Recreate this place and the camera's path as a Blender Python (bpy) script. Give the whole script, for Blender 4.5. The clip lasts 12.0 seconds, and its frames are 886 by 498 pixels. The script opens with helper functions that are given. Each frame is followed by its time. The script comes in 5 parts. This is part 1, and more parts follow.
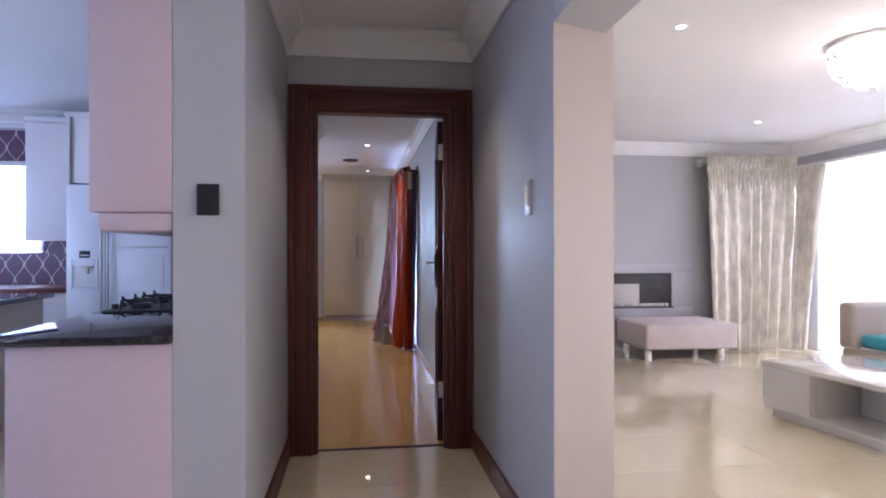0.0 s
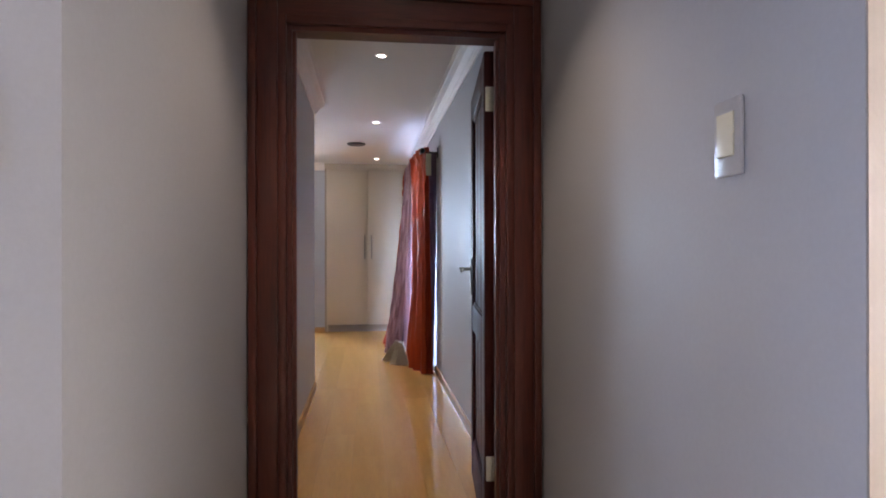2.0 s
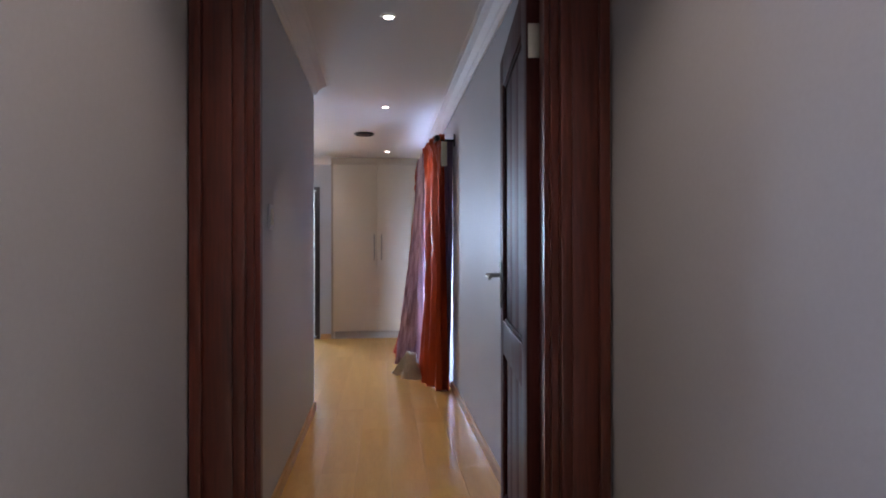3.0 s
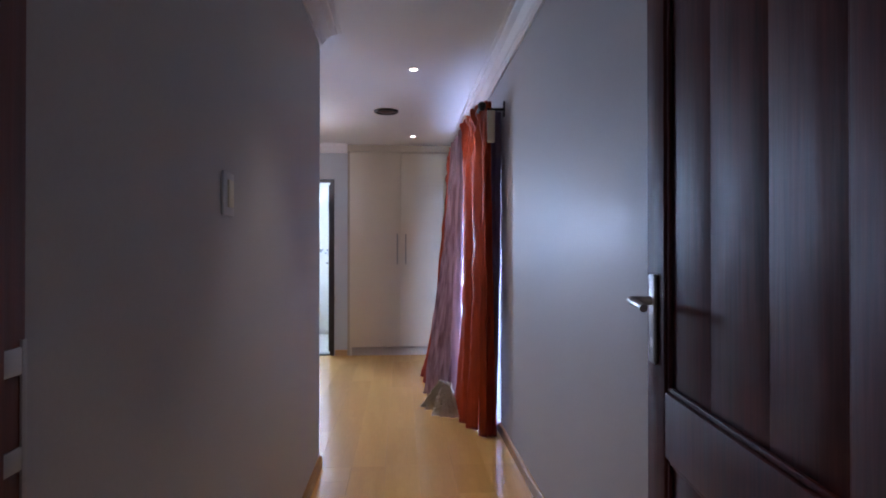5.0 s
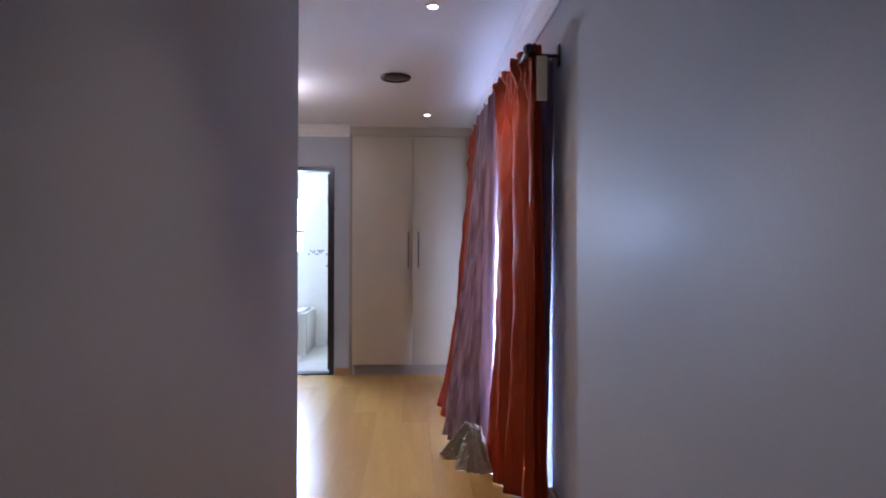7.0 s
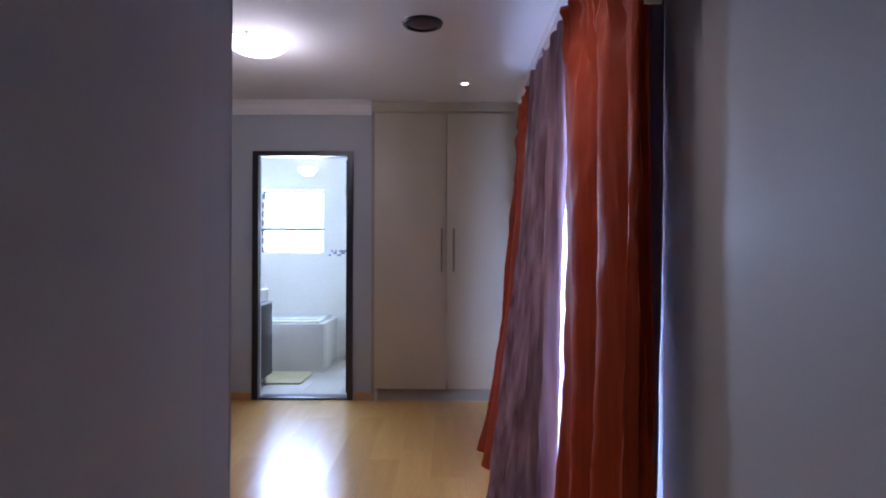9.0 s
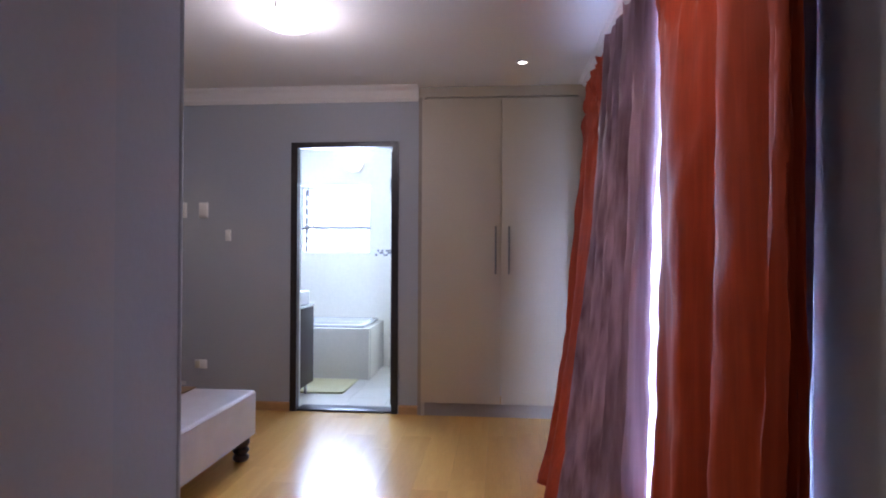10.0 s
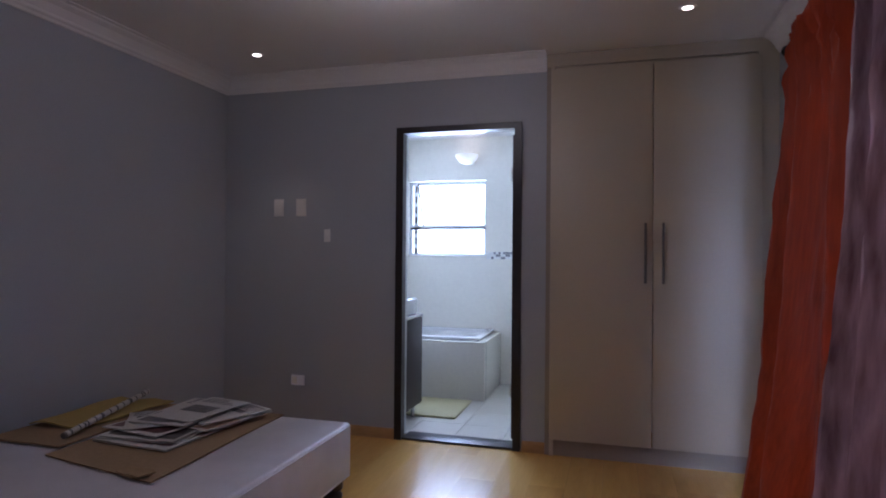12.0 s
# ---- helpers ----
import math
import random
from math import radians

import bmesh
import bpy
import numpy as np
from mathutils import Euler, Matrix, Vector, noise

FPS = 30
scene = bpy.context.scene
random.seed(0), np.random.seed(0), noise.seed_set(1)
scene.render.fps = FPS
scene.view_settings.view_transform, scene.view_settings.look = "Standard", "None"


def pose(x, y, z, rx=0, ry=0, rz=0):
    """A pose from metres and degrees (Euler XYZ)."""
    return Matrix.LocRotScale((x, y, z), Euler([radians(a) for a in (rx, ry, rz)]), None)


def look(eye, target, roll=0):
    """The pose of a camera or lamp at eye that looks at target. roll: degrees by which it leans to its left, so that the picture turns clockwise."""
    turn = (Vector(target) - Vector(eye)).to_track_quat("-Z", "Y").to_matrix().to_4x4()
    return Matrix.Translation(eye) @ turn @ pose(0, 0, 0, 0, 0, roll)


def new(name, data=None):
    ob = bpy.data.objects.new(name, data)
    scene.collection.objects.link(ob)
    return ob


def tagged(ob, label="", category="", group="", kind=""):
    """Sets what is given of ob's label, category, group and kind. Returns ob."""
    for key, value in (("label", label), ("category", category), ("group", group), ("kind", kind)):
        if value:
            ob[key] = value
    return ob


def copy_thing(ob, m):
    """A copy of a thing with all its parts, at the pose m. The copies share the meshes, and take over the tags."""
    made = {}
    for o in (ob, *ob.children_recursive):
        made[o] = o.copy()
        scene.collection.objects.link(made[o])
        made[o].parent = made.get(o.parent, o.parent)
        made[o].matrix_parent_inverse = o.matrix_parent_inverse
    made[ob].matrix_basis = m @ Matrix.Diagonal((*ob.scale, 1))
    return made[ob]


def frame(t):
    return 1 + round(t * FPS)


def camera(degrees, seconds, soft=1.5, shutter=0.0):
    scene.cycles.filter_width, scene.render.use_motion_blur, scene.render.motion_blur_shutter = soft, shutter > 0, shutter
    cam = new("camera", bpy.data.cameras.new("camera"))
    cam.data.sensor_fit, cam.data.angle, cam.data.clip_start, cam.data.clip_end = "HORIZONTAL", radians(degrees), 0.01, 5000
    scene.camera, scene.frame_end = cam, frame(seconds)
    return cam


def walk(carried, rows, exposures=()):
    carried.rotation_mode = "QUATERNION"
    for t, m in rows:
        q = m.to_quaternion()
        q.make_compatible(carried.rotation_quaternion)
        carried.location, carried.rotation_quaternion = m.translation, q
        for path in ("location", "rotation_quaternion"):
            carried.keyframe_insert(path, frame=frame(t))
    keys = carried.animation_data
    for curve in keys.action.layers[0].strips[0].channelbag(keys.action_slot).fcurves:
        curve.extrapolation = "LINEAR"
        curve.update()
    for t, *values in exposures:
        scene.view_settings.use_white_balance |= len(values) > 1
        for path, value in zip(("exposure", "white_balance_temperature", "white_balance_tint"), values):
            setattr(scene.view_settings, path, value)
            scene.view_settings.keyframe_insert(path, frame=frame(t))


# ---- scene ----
cam = camera(72.5, 12.0, soft=1.9)
PATH = [
    (0, (0.154, -0.068, 1.215), (0.431, 1.912, 1.219), -0.1),
    (0.5, (0.145, 0.25, 1.221), (0.412, 2.232, 1.226), -0.1),
    (1, (0.15, 0.602, 1.212), (0.426, 2.583, 1.216), -0.1),
    (1.5, (0.168, 0.937, 1.217), (0.431, 2.92, 1.221), 0.0),
    (2, (0.18, 1.305, 1.223), (0.426, 3.29, 1.226), -0.1),
    (2.5, (0.208, 1.65, 1.236), (0.442, 3.637, 1.237), 0.1),
    (3, (0.228, 1.995, 1.226), (0.431, 3.985, 1.23), -0.1),
    (5, (0.180, 3.215, 1.224), (0.317, 5.210, 1.237), -0.0),
    (5.5, (0.171, 3.482, 1.216), (0.311, 5.477, 1.230), 0.2),
    (6, (0.161, 3.78, 1.222), (0.295, 5.776, 1.238), 0.1),
    (6.5, (0.148, 4.056, 1.228), (0.273, 6.052, 1.243), 0.1),
    (8.5, (0.171, 5.145, 1.226), (0.195, 7.144, 1.248), 0.0),
    (9, (0.182, 5.398, 1.232), (0.166, 7.398, 1.25), 0.1),
    (9.5, (0.191, 5.625, 1.235), (0.095, 7.622, 1.251), 0.1),
    (10, (0.161, 5.886, 1.238), (-0.026, 7.877, 1.254), 0.3),
    (10.5, (0.122, 6.099, 1.239), (-0.141, 8.082, 1.257), 0.3),
    (11, (0.087, 6.321, 1.24), (-0.276, 8.288, 1.261), 0.4),
    (11.5, (0.04, 6.487, 1.244), (-0.428, 8.431, 1.262), 0.4),
    (12, (-0.042, 6.653, 1.249), (-0.591, 8.576, 1.268), 0.5),
]
EXPOSURES = [(0, 0.58, 5850, 27), (1.2, 0.82, 5900, 25), (1.9, 0.88, 6350, 22), (2.5, 0.94, 6250, 22), (3.0, 0.60, 6150, 25), (3.5, 0.52, 6000, 26), (5, 0.50, 5750, 28), (6.5, 0.52, 5800, 30), (8.5, -0.26, 5600, 30.5), (9.2, 0.06, 5600, 30.5), (10, 0.28, 5850, 31.5), (10.5, 0.16, 6000, 32.5), (11.5, -0.22, 5850, 32.5), (12, -0.70, 5800, 32.5)]
walk(cam, [(t, look(eye, target, roll)) for t, eye, target, roll in PATH], EXPOSURES)

# ---- world, sun, window light ----
world = bpy.data.worlds.new("sky")
scene.world = world
world.use_nodes = True
sky = world.node_tree.nodes.new("ShaderNodeTexSky")
sky.sky_type, sky.sun_disc = "NISHITA", False
sky.sun_elevation, sky.sun_rotation = radians(52), radians(200)
world.node_tree.links.new(sky.outputs[0], world.node_tree.nodes["Background"].inputs[0])
world.node_tree.nodes["Background"].inputs[1].default_value = 0.12

sun_data = bpy.data.lights.new("sun", "SUN")
sun_data.energy, sun_data.angle, sun_data.color = 3.0, radians(0.53), (1.0, 0.95, 0.87)
sun_lamp = new("sun", sun_data)
sun_lamp.matrix_world = look((-6, -16, 21), (0, 0, 0))


def window_light(name, centre, towards, width, height, watts, colour):
    """Daylight of the open sky, just outside a window."""
    data = bpy.data.lights.new(name, "AREA")
    data.shape, data.size, data.size_y, data.energy, data.color = "RECTANGLE", width, height, watts, colour
    ob = new(name, data)
    ob.matrix_world = look(centre, towards)
    return ob


def lamp(name, place, watts, colour, radius=0.03, aim=None, cone=110):
    data = bpy.data.lights.new(name, "SPOT" if aim else "POINT")
    data.energy, data.color, data.shadow_soft_size = watts, colour, radius
    ob = new(name, data)
    if aim:
        data.spot_size, data.spot_blend = radians(cone), 0.7
        ob.matrix_world = look(place, aim)
    else:
        ob.location = place
    return ob


window_light("daylight_living", (5.86, 4.3, 1.2), (0, 4.3, 1.2), 4.2, 2.3, 840, (1.0, 0.97, 0.90))
window_light("daylight_kitchen", (-3.37, 6.36, 1.65), (-3.37, 0, 1.65), 1.15, 0.9, 300, (0.50, 0.69, 1.0))
# The next three are fill for hall and kitchen, behind windows added out of view.
window_light("fill_lounge", (5.86, -0.6, 1.2), (0, -0.6, 1.2), 3.6, 2.1, 75, (1.0, 0.95, 0.86))
window_light("fill_scullery", (-4.5, -0.4, 1.6), (0, -0.4, 1.6), 3.0, 1.2, 25, (0.60, 0.70, 1.0))
window_light("fill_kitchen_side", (-4.5, 3.3, 1.6), (0, 3.3, 1.6), 2.6, 1.2, 38, (0.52, 0.70, 1.0))
window_light("daylight_bathroom", (-1.68, 12.78, 1.62), (-1.68, 0, 1.62), 0.82, 0.76, 128, (0.58, 0.80, 1.0))
window_light("daylight_bedroom", (1.2, 8.7, 1.08), (0, 8.7, 1.08), 2.0, 2.0, 440, (0.55, 0.74, 1.0))
WARM = (1.0, 0.83, 0.62)
# The last two are unseen, added over the hall to brighten it.
DOWNLIGHTS = [(0.27, 5.35), (0.266, 7.47), (0.305, 9.936), (-2.254, 10.03), (-2.254, 7.5), (2.02, 3.23), (4.2, 5.6), (0.25, 0.6), (0.29, 2.98)]
DOWNLIGHT_BEAMS = [(14, 72), (14, 112), (2.0, 75), (6.5, 80), (7, 85), (5, 95), (5, 95), (4.5, 110), (14, 98)]
for (dx, dy), (watts, cone) in zip(DOWNLIGHTS, DOWNLIGHT_BEAMS):
    lamp("downlight_bulb", (dx, dy, 2.485), watts, WARM, 0.03, (dx, dy, 0), cone)
lamp("ceiling_lamp_bulb", (-0.97, 9.02, 2.36), 9.0, (1.0, 0.96, 0.90), 0.14)
lamp("bathroom_lamp_bulb", (-1.43, 12.33, 2.30), 0.35, (1.0, 0.92, 0.78), 0.08)
lamp("chandelier_bulb", (3.38, 3.31, 2.22), 10, (1.0, 0.9, 0.72), 0.12)

# ---- materials ----
def mat(name, colour, rough=0.5, metal=0.0, grain=40.0, vary=0.06, bump=0.02, big=1.5, stretch=(1, 1, 1),
        coat=0.0, sheen=0.0, translucent=0.0, tone=None, emit=0.0, random_tone=0.0, ior=1.5, coat_rough=0.08,
        wave=0.0, wave_scale=(3, 3, 0.9), clear=0.0):
    m = bpy.data.materials.new(name)
    m.use_nodes = True
    nt = m.node_tree
    n, l = nt.nodes, nt.links
    b = n["Principled BSDF"]
    co = n.new("ShaderNodeTexCoord")
    mp = n.new("ShaderNodeMapping")
    mp.inputs["Scale"].default_value = stretch
    l.new(co.outputs["Object"], mp.inputs["Vector"])
    fine, broad = n.new("ShaderNodeTexNoise"), n.new("ShaderNodeTexNoise")
    fine.inputs["Scale"].default_value, fine.inputs["Detail"].default_value = grain, 6
    broad.inputs["Scale"].default_value, broad.inputs["Detail"].default_value = big, 4
    for t in (fine, broad):
        l.new(mp.outputs[0], t.inputs["Vector"])
    add = n.new("ShaderNodeMath")
    add.operation = "ADD"
    l.new(fine.outputs["Fac"], add.inputs[0])
    l.new(broad.outputs["Fac"], add.inputs[1])
    source = add.outputs[0]
    if random_tone:
        info, mul = n.new("ShaderNodeObjectInfo"), n.new("ShaderNodeMath")
        mul.operation = "MULTIPLY_ADD"
        mul.inputs[1].default_value = random_tone
        l.new(info.outputs["Random"], mul.inputs[0])
        l.new(source, mul.inputs[2])
        source = mul.outputs[0]
    ramp = n.new("ShaderNodeMapRange")
    ramp.inputs["From Min"].default_value, ramp.inputs["From Max"].default_value = 0.6, 1.4 + random_tone
    l.new(source, ramp.inputs["Value"])
    mix = n.new("ShaderNodeMix")
    mix.data_type = "RGBA"
    dark = tone or [c * (1 - vary * 2) for c in colour]
    light = [min(1, c * (1 + vary)) for c in colour]
    mix.inputs[6].default_value, mix.inputs[7].default_value = (*dark, 1), (*light, 1)
    l.new(ramp.outputs[0], mix.inputs[0])
    l.new(mix.outputs[2], b.inputs["Base Color"])
    rr = n.new("ShaderNodeMapRange")
    rr.inputs["To Min"].default_value, rr.inputs["To Max"].default_value = max(0.02, rough * 0.85), min(1, rough * 1.15)
    l.new(broad.outputs["Fac"], rr.inputs["Value"])
    l.new(rr.outputs[0], b.inputs["Roughness"])
    b.inputs["Metallic"].default_value, b.inputs["IOR"].default_value = metal, ior
    b.inputs["Coat Weight"].default_value, b.inputs["Coat Roughness"].default_value = coat, coat_rough
    b.inputs["Sheen Weight"].default_value = sheen
    if bump:
        bp = n.new("ShaderNodeBump")
        bp.inputs["Strength"].default_value, bp.inputs["Distance"].default_value = min(1, bump * 10), 0.004
        l.new(fine.outputs["Fac"], bp.inputs["Height"])
        l.new(bp.outputs[0], b.inputs["Normal"])
    if wave:
        # slow unevenness of the surface, as left by a roller or a plane
        wm, wn, wb = n.new("ShaderNodeMapping"), n.new("ShaderNodeTexNoise"), n.new("ShaderNodeBump")
        wm.inputs["Scale"].default_value = wave_scale
        wn.inputs["Scale"].default_value, wn.inputs["Detail"].default_value = 1.0, 2
        l.new(co.outputs["Object"], wm.inputs["Vector"])
        l.new(wm.outputs[0], wn.inputs["Vector"])
        wb.inputs["Strength"].default_value, wb.inputs["Distance"].default_value = 1.0, wave
        l.new(wn.outputs["Fac"], wb.inputs["Height"])
        if bump:
            l.new(wb.outputs[0], bp.inputs["Normal"])
            l.new(wb.outputs[0], b.inputs["Coat Normal"])
        else:
            l.new(wb.outputs[0], b.inputs["Normal"])
    if emit:
        b.inputs["Emission Color"].default_value, b.inputs["Emission Strength"].default_value = (*colour, 1), emit
    if translucent:
        tr, ms = n.new("ShaderNodeBsdfTranslucent"), n.new("ShaderNodeMixShader")
        l.new(mix.outputs[2], tr.inputs["Color"])
        ms.inputs[0].default_value = translucent
        l.new(b.outputs[0], ms.inputs[1])
        l.new(tr.outputs[0], ms.inputs[2])
        l.new(ms.outputs[0], n["Material Output"].inputs[0])
        if clear:
            # open weave
            tp_, mc_ = n.new("ShaderNodeBsdfTransparent"), n.new("ShaderNodeMixShader")
            mc_.inputs[0].default_value = clear
            l.new(ms.outputs[0], mc_.inputs[1])
            l.new(tp_.outputs[0], mc_.inputs[2])
            l.new(mc_.outputs[0], n["Material Output"].inputs[0])
    return m


def glass(name, colour=(0.95, 0.98, 1.0), rough=0.02):
    m = bpy.data.materials.new(name)
    m.use_nodes = True
    b = m.node_tree.nodes["Principled BSDF"]
    b.inputs["Base Color"].default_value = (*colour, 1)
    b.inputs["Roughness"].default_value, b.inputs["Transmission Weight"].default_value = rough, 1.0
    return m


WALL = mat("wall_paint", (0.467, 0.470, 0.488), 0.58, grain=90, vary=0.025, bump=0.010, big=0.8, coat=0.02, coat_rough=0.22, wave=0.004)
WALL_DARK = mat("bedroom_wall_paint", (0.42, 0.445, 0.475), 0.50, grain=90, vary=0.025, bump=0.010, big=0.8, coat=0.03, coat_rough=0.26, wave=0.004)
CREAM_WALL = mat("tan_wall", (0.47, 0.41, 0.365), 0.5, grain=90, vary=0.03, bump=0.012, big=0.9)
CEILING = mat("ceiling_paint", (0.80, 0.79, 0.77), 0.8, grain=120, vary=0.02, bump=0.01)
PLASTER = mat("cornice_plaster", (0.82, 0.81, 0.79), 0.6, grain=60, vary=0.02, bump=0.008)
TILE = mat("porcelain_tile", (0.80, 0.70, 0.48), 0.03, grain=18, vary=0.04, bump=0.0, big=2.5, coat=1.0, coat_rough=0.012, ior=1.85, random_tone=0.25)
GROUT = mat("grout", (0.50, 0.44, 0.31), 0.9, grain=150, vary=0.1)
LAMINATE = mat("oak_laminate", (0.82, 0.49, 0.135), 0.20, grain=14, vary=0.1, bump=0.006, big=2.0, stretch=(9, 0.7, 1),
               tone=(0.66, 0.37, 0.095), coat=0.4, random_tone=0.7)
BATH_TILE = mat("white_bath_tile", (0.84, 0.81, 0.72), 0.22, grain=30, vary=0.03, bump=0.004)
MAHOGANY = mat("mahogany", (0.115, 0.025, 0.015), 0.36, grain=10, vary=0.25, bump=0.012, big=2.0, stretch=(12, 12, 0.8),
               tone=(0.040, 0.011, 0.008))
MAHOGANY_ACROSS = mat("mahogany_rail", (0.115, 0.025, 0.015), 0.36, grain=10, vary=0.25, bump=0.012, big=2.0, stretch=(0.8, 12, 12),
                      tone=(0.040, 0.011, 0.008))
DOOR_WOOD = mat("door_wood", (0.075, 0.019, 0.016), 0.50, grain=9, vary=0.25, bump=0.012, big=2.0, stretch=(12, 12, 0.7),
                tone=(0.034, 0.010, 0.010), coat=0.0, ior=1.19, wave=0.005, wave_scale=(8, 8, 0.7))
DARK_FRAME = mat("dark_steel_frame", (0.030, 0.022, 0.022), 0.35, grain=30, vary=0.15, bump=0.006)
OAK_SKIRT = mat("oak_skirting", (0.50, 0.29, 0.11), 0.35, grain=14, vary=0.12, bump=0.006, stretch=(1.5, 1.5, 12))
CUPBOARD = mat("cream_melamine", (0.515, 0.447, 0.335), 0.42, grain=60, vary=0.02, bump=0.004)
PLINTH = mat("plinth_board", (0.34, 0.29, 0.23), 0.5, grain=60, vary=0.04)
STEEL = mat("brushed_steel", (0.50, 0.49, 0.48), 0.40, 1.0, grain=80, vary=0.06, bump=0.004, stretch=(1, 1, 20))
HANDLE = mat("dark_steel", (0.24, 0.23, 0.22), 0.38, 0.8, grain=80, vary=0.08, bump=0.004)
CHROME = mat("chrome", (0.75, 0.75, 0.76), 0.1, 1.0, grain=20, vary=0.03, bump=0.0)
BLACK_METAL = mat("black_metal", (0.018, 0.017, 0.018), 0.35, 0.3, grain=60, vary=0.2, bump=0.01)
BRASS_GREY = mat("hinge_metal", (0.62, 0.60, 0.52), 0.4, 0.6, grain=60, vary=0.06)
WHITE_PLASTIC = mat("white_plastic", (0.80, 0.79, 0.76), 0.35, grain=80, vary=0.02, bump=0.0)
CREAM_PLASTIC = mat("cream_plastic", (0.78, 0.74, 0.58), 0.4, grain=80, vary=0.02, bump=0.0)
SILVER_PLASTIC = mat("silver_plastic", (0.60, 0.60, 0.61), 0.32, 0.25, grain=80, vary=0.04, bump=0.0)
DARK_GLASS = mat("dark_panel", (0.022, 0.022, 0.028), 0.25, grain=60, vary=0.15, bump=0.0)
ORANGE = mat("orange_taffeta", (0.50, 0.070, 0.016), 0.52, grain=22, vary=0.12, bump=0.006, big=3, stretch=(3, 3, 0.12),
             sheen=0.0, translucent=0.12, tone=(0.30, 0.036, 0.010), ior=1.33)
UNDER_CURTAIN = mat("dark_mauve_cloth", (0.25, 0.18, 0.27), 0.5, grain=120, vary=0.12, bump=0.02, big=6, stretch=(3, 3, 0.25), translucent=0.28)
# Light and dark streaks in the tone stand in for shading of the folds.
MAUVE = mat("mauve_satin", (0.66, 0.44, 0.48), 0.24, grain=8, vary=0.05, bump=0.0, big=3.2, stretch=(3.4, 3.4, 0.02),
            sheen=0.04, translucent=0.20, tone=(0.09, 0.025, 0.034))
GOLD_LINING = mat("gold_lining", (0.50, 0.43, 0.32), 0.4, grain=90, vary=0.12, bump=0.02, sheen=0.08, translucent=0.1)
SHEER = mat("white_sheer", (0.74, 0.75, 0.79), 0.8, grain=200, vary=0.03, bump=0.01, translucent=0.42)
NET = mat("open_net", (0.74, 0.75, 0.79), 0.8, grain=200, vary=0.03, bump=0.01, translucent=0.30, clear=0.22)
DAMASK = mat("silver_damask", (0.86, 0.83, 0.73), 0.36, grain=14, vary=0.15, bump=0.02, big=6, stretch=(1, 1, 0.6), sheen=0.08,
             translucent=0.10, tone=(0.60, 0.57, 0.48))
UPHOLSTERY = mat("pale_upholstery", (0.62, 0.54, 0.53), 0.75, grain=260, vary=0.06, bump=0.03, big=5, sheen=0.3)
BED_CLOTH = mat("bed_base_cloth", (0.66, 0.63, 0.66), 0.42, grain=260, vary=0.10, bump=0.02, big=4, sheen=0.2, wave=0.012, wave_scale=(5, 3, 5))
SOFA_CLOTH = mat("beige_sofa_cloth", (0.50, 0.43, 0.38), 0.8, grain=240, vary=0.08, bump=0.03, sheen=0.3)
TEAL = mat("teal_cloth", (0.015, 0.30, 0.40), 0.75, grain=220, vary=0.1, bump=0.03, sheen=0.2)
GLOSS_WHITE = mat("white_gloss_lacquer", (0.80, 0.78, 0.74), 0.08, grain=20, vary=0.02, bump=0.0, coat=0.4)
KITCHEN_WHITE = mat("kitchen_lacquer", (0.74, 0.70, 0.70), 0.35, grain=40, vary=0.02, bump=0.003)
KITCHEN_PINK = mat("kitchen_end_panel", (0.62, 0.51, 0.55), 0.45, grain=40, vary=0.03, bump=0.003)
GRANITE = mat("black_granite", (0.020, 0.020, 0.026), 0.03, grain=260, vary=0.18, bump=0.0, big=40, coat=0.0, ior=1.62)
PURPLE = mat("purple_tile", (0.13, 0.055, 0.11), 0.3, grain=30, vary=0.15, bump=0.01)
PATTERN_WHITE = mat("white_pattern_line", (0.75, 0.70, 0.74), 0.5, grain=30, vary=0.03, bump=0.0)
FRIDGE = mat("white_enamel", (0.74, 0.76, 0.80), 0.22, grain=40, vary=0.02, bump=0.0)
CERAMIC = mat("white_ceramic", (0.83, 0.84, 0.84), 0.08, grain=20, vary=0.02, bump=0.0, coat=0.3)
WENGE = mat("wenge_board", (0.045, 0.028, 0.028), 0.6, grain=12, vary=0.2, bump=0.01, stretch=(10, 10, 1))
MAT_YELLOW = mat("bath_mat_pile", (0.66, 0.61, 0.36), 0.95, grain=160, vary=0.12, bump=0.08)
CARDBOARD = mat("cardboard", (0.33, 0.22, 0.12), 0.85, grain=60, vary=0.08, bump=0.01, big=3)
# Cardboard again, with the yellow light on the flap put into its colour.
CARD_LIT = mat("yellow_lit_cardboard", (0.42, 0.30, 0.09), 0.8, grain=60, vary=0.08, bump=0.01, big=3)
PAPER = mat("paper", (0.58, 0.56, 0.53), 0.6, grain=60, vary=0.06, bump=0.004)
PAPER_GREY = mat("printed_grey", (0.16, 0.15, 0.15), 0.5, grain=25, vary=0.4, bump=0.0)
PAPER_RED = mat("printed_maroon", (0.16, 0.05, 0.055), 0.5, grain=25, vary=0.4, bump=0.0)
PAPER_TAN = mat("printed_tan", (0.50, 0.30, 0.20), 0.5, grain=25, vary=0.3, bump=0.0)
STONE = mat("white_pebble", (0.70, 0.68, 0.66), 0.7, grain=30, vary=0.1)
FIRE_GREY = mat("fireplace_grey", (0.46, 0.45, 0.48), 0.35, grain=50, vary=0.03)
SOOT = mat("fireplace_inside", (0.03, 0.028, 0.03), 0.5, grain=30, vary=0.3)
MOSAIC_A = mat("mosaic_grey", (0.30, 0.30, 0.34), 0.2, grain=30, vary=0.1, random_tone=0.8, tone=(0.12, 0.11, 0.14))
